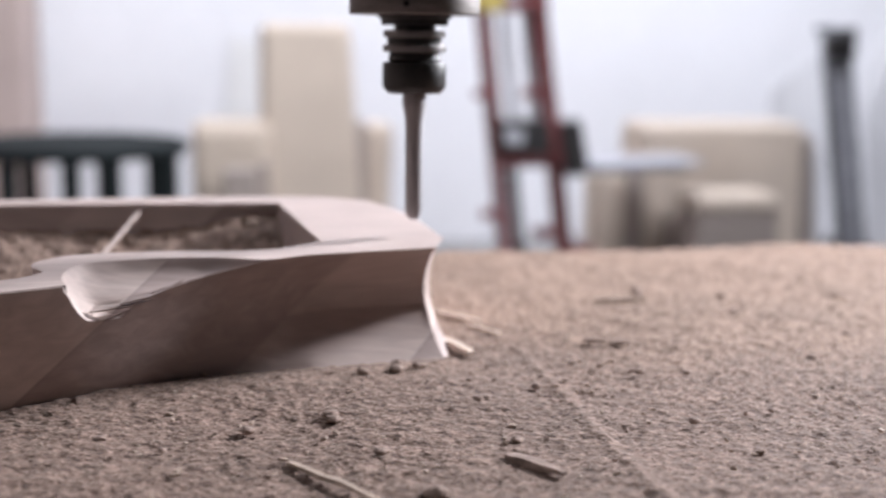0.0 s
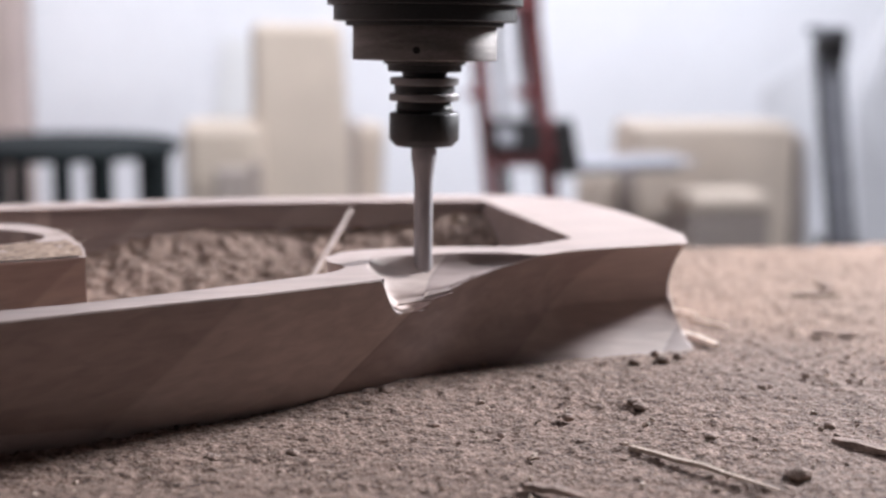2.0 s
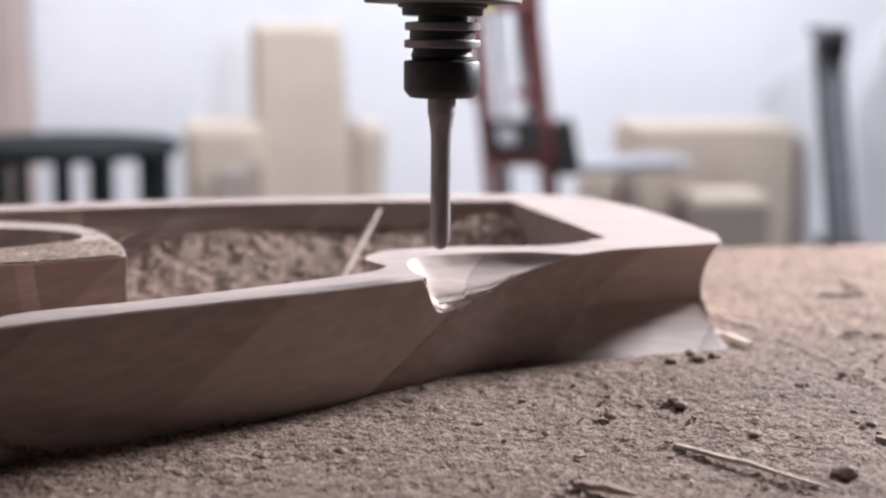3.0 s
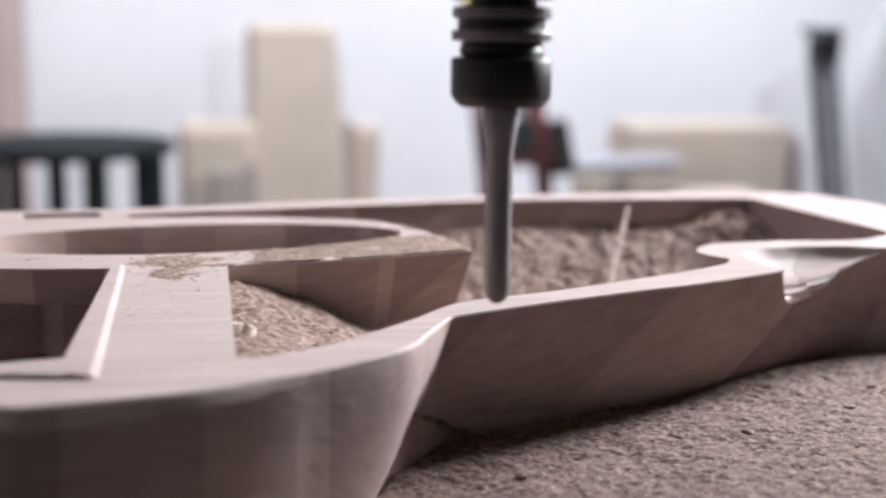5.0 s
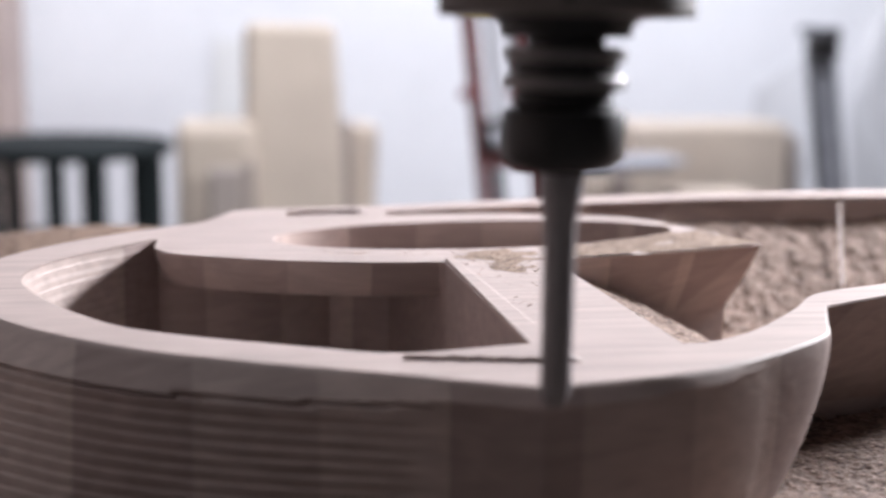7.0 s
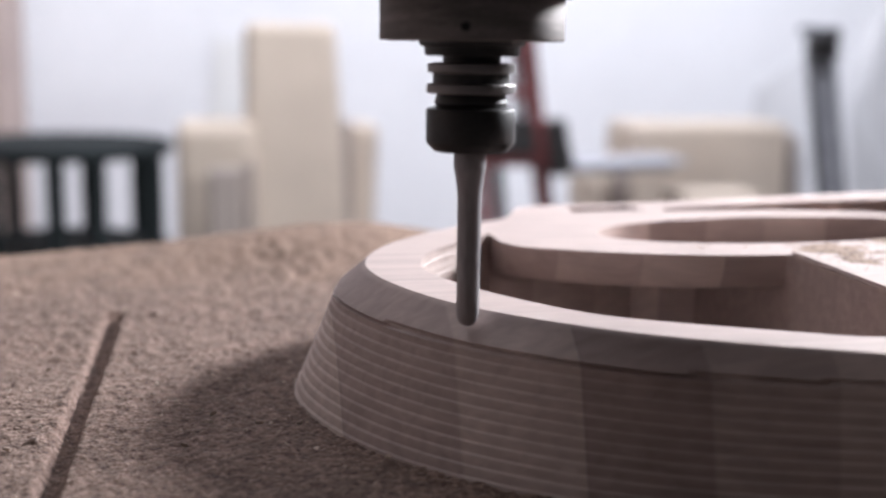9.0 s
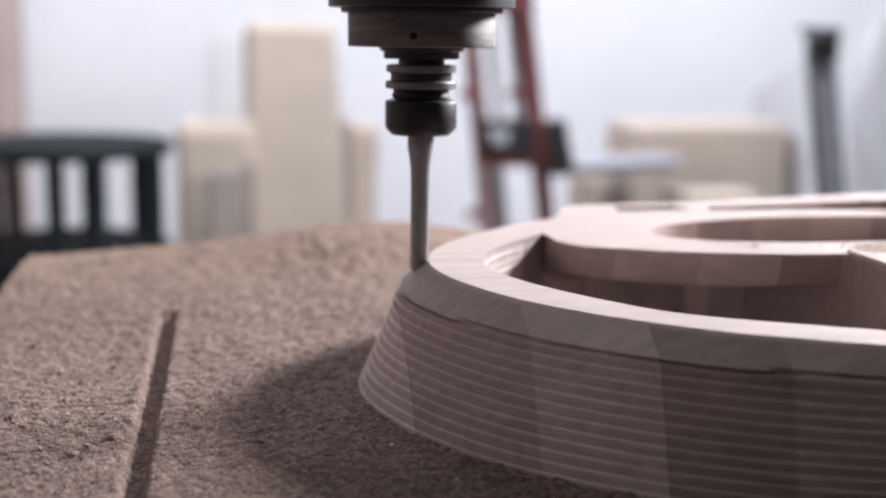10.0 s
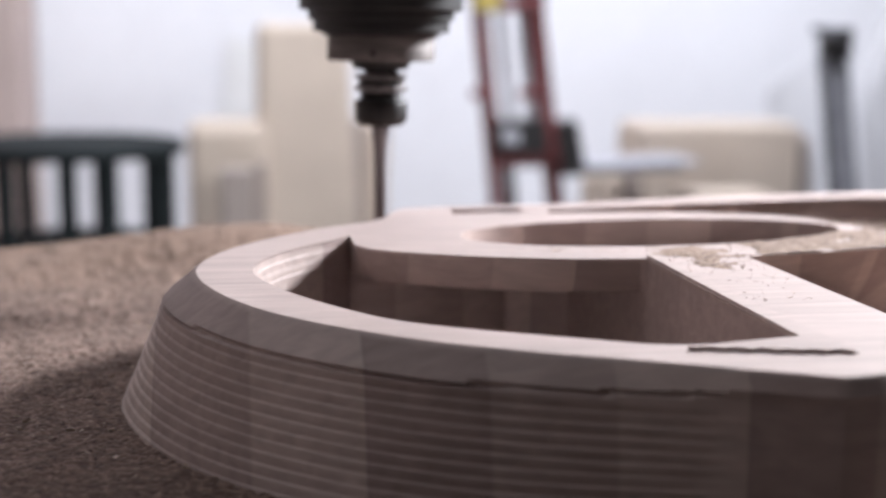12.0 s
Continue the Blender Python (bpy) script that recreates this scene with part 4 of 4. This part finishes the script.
def splinter(x, y, z, length, wide, turn, tilt, mat=None, label="pale split wood splinter lying on sawdust", thick=0.4):
    """A tapering split of wood with a broken end."""
    t = tagged(new("wood_splinter"), label, "wood splinter", "splinters on the sawdust")
    rng = random.Random(int(1000 * (x + 3) + 7000 * y))
    bm = bmesh.new()
    rings, n = [], 7
    for k in range(n):
        f = k / (n - 1)
        s = wide * (0.45 + 0.55 * math.sin(math.pi * min(1, 0.25 + 0.75 * f))) * rng.uniform(0.85, 1.15)
        cx, cz = rng.uniform(-0.1, 0.1) * wide, rng.uniform(-0.1, 0.1) * wide + 0.04 * length * f * (1 - f)
        rings.append([bm.verts.new((length * (f - 0.5) + rng.uniform(-0.04, 0.04) * length / n, cx + s * a, cz + s * b * thick)) for a, b in ((-0.5, -0.5), (0.5, -0.4), (0.42, 0.5), (-0.4, 0.55))])
    for a, b in zip(rings, rings[1:]):
        for k in range(4):
            bm.faces.new((a[k], a[(k + 1) % 4], b[(k + 1) % 4], b[k]))
    bm.faces.new(list(reversed(rings[0])))
    bm.faces.new(rings[-1])
    bmesh.ops.recalc_face_normals(bm, faces=bm.faces)
    part("split", bm, mat or CHIP, t)
    return rides(t, pose(x, y, z, 0, tilt, turn))


def clod(x, y, size, z=None):
    t = tagged(new("bark_clod"), "dark brown crumb of bark on sawdust", "bark crumb", "dark crumbs on the sawdust")
    bm = bmesh.new()
    bmesh.ops.create_icosphere(bm, subdivisions=2, radius=size * 0.4)
    for v in bm.verts:
        v.co *= 1 + 0.38 * noise.noise(v.co * (2.4 / size) + Vector((x * 37, y * 51, 0)))
        v.co.z *= 0.55
    part("crumb", bm, CLOD, t)
    h = float(dust_height(np.array(x), np.array(y))) if z is None else z
    return rides(t, pose(x, y, h + size * 0.16, 0, 0, 77 * x))


bed()
SPINDLE = spindle()
carving()
dust_field()
pocket_dust()
flakes("wood_chips", 5000, 21, on_board, CHIP, "scattered pale wood chips on the sawdust", 0.0012, 0.005)
flakes("dark_chips", 2500, 22, on_board, CLOD, "scattered dark bark chips on the sawdust", 0.0012, 0.0045)
ring_film()
flakes("ring_chips", 520, 23, on_ring, FINECHIP, "fine chips strewn on the carved ring and beam", 0.0006, 0.0022)
flakes("bright_chips", 2600, 24, on_board, FINECHIP, "small bright wood chips scattered on the sawdust", 0.001, 0.0032)

for (x0, y0), (x1, y1), wide, mat in (((0.021, 0.610), (0.070, 0.528), 0.0048, CHIP), ((-0.052, 0.556), (-0.026, 0.537), 0.007, CLOD), ((0.1537, 0.974), (0.185, 0.929), 0.0055, FINECHIP),
                                      ((0.175, 0.920), (0.193, 0.884), 0.0045, FINECHIP), ((0.1442, 0.866), (0.1585, 0.821), 0.010, FINECHIP), ((0.137, 0.601), (0.158, 0.565), 0.009, CLOD),
                                      ((0.250, 0.856), (0.266, 0.850), 0.006, CLOD), ((0.268, 0.848), (0.282, 0.841), 0.006, CLOD), ((0.30, 1.0), (0.345, 0.99), 0.007, CHIP),
                                      ((-0.21, 0.545), (-0.19, 0.535), 0.006, CHIP), ((-0.97, 0.965), (-0.965, 0.972), 0.005, CLOD)):
    mx, my = (x0 + x1) / 2, (y0 + y1) / 2
    splinter(mx, my, float(dust_height(np.array(mx), np.array(my))) + wide * 0.25, math.hypot(x1 - x0, y1 - y0), wide, math.degrees(math.atan2(y1 - y0, x1 - x0)), -2, mat,
             "pale split wood splinter lying on sawdust" if mat is not CLOD else "dark split bark splinter lying on sawdust")
for x, y, size in ((-0.10, 0.726, 0.013), (0.0, 0.662, 0.010), (0.089, 0.548, 0.016), (0.049, 0.676, 0.011), (-0.028, 0.777, 0.008), (-0.081, 0.66, 0.008), (-0.127, 0.69, 0.007), (0.07, 0.616, 0.009),
                   (0.14, 0.704, 0.010), (-0.046, 0.637, 0.007), (-0.163, 0.624, 0.009), (-0.208, 0.625, 0.008), (-0.205, 0.622, 0.008), (-0.308, 0.575, 0.009), (0.102, 0.798, 0.010), (0.048, 0.684, 0.012),
                   (0.145, 0.706, 0.009), (0.147, 0.626, 0.009), (0.072, 0.617, 0.008), (0.348, 1.021, 0.014), (0.334, 1.01, 0.009), (0.405, 0.938, 0.010), (0.258, 0.647, 0.009), (0.274, 0.591, 0.007),
                   (0.350, 1.034, 0.014), (0.461, 0.852, 0.008), (0.399, 0.785, 0.008), (0.262, 0.761, 0.008), (0.294, 0.757, 0.007), (0.183, 0.73, 0.008), (0.24, 0.781, 0.006), (0.524, 0.995, 0.009), (0.42, 1.006, 0.010),
                   (0.098, 0.772, 0.015), (0.075, 0.765, 0.011), (0.115, 0.785, 0.012), (-0.92, 0.628, 0.006), (-1.036, 0.647, 0.008), (-1.018, 0.673, 0.007)):
    clod(x, y, size)
splinter(-0.4474, 0.6231, 0.083, 0.013, 0.010, 20, 10, PALECHIP, "pale wood chip lying on heaped sawdust", 0.7)
splinter(0.006, 1.040, 0.075, 0.022, 0.012, 20, 20, CHIP, "pale broken wood chip on heaped sawdust", 0.6)


# ---- what moves ----
TRAVEL = [(0, 0.0), (0.2, 0.0266), (0.4, 0.0532), (0.6, 0.0794), (0.8, 0.105), (0.9, 0.1183), (1.0, 0.1265), (1.1, 0.1301), (1.3, 0.1307), (1.5, 0.1317), (1.6, 0.1426), (1.7, 0.1582),
          (1.8, 0.173), (1.9, 0.1842), (2.0, 0.1907), (2.2, 0.2043), (2.4, 0.2144), (2.5, 0.2152), (2.8, 0.2159), (3.0, 0.2163), (3.1, 0.2245), (3.2, 0.236), (4.8, 0.4255), (5.0, 0.452),
          (5.5, 0.5183), (6.0, 0.5635), (6.5, 0.588), (7.0, 0.665), (7.2, 0.6935), (8.8, 0.890), (9.0, 0.9083), (9.5, 0.9393), (10.0, 0.950), (10.5, 0.936), (11.0, 0.902), (11.5, 0.8482), (12.0, 0.7949)]
CUT = [(0, 0.952, 0.1925), (0.5, 0.904, 0.1941), (1.0, 0.864, 0.195), (1.2, 0.862, 0.188), (1.5, 0.856, 0.1705), (2.0, 0.858, 0.159), (2.5, 0.798, 0.1724), (3.0, 0.786, 0.1966), (4.8, 0.61, 0.2014),
       (5.0, 0.594, 0.2014), (5.5, 0.548, 0.2028), (6.0, 0.51, 0.2006), (6.5, 0.498, 0.1821), (7.0, 0.474, 0.1827), (7.2, 0.488, 0.1831), (8.8, 0.634, 0.1742), (9.0, 0.664, 0.1727),
       (9.5, 0.75, 0.1717), (10.0, 0.842, 0.1682), (10.5, 0.94, 0.1682), (11.0, 1.02, 0.1647), (11.5, 1.088, 0.1612), (12.0, 1.156, 0.1534)]


def motions():
    for ob, base in RIDERS:
        walk(ob, [(t, pose(s, 0, 0) @ base) for t, s in TRAVEL])
    walk(SPINDLE, [(t, pose(0.1333 * SLIM, y * SLIM, EYE[2] + (z - EYE[2]) * SLIM)) for t, y, z in CUT])


motions()
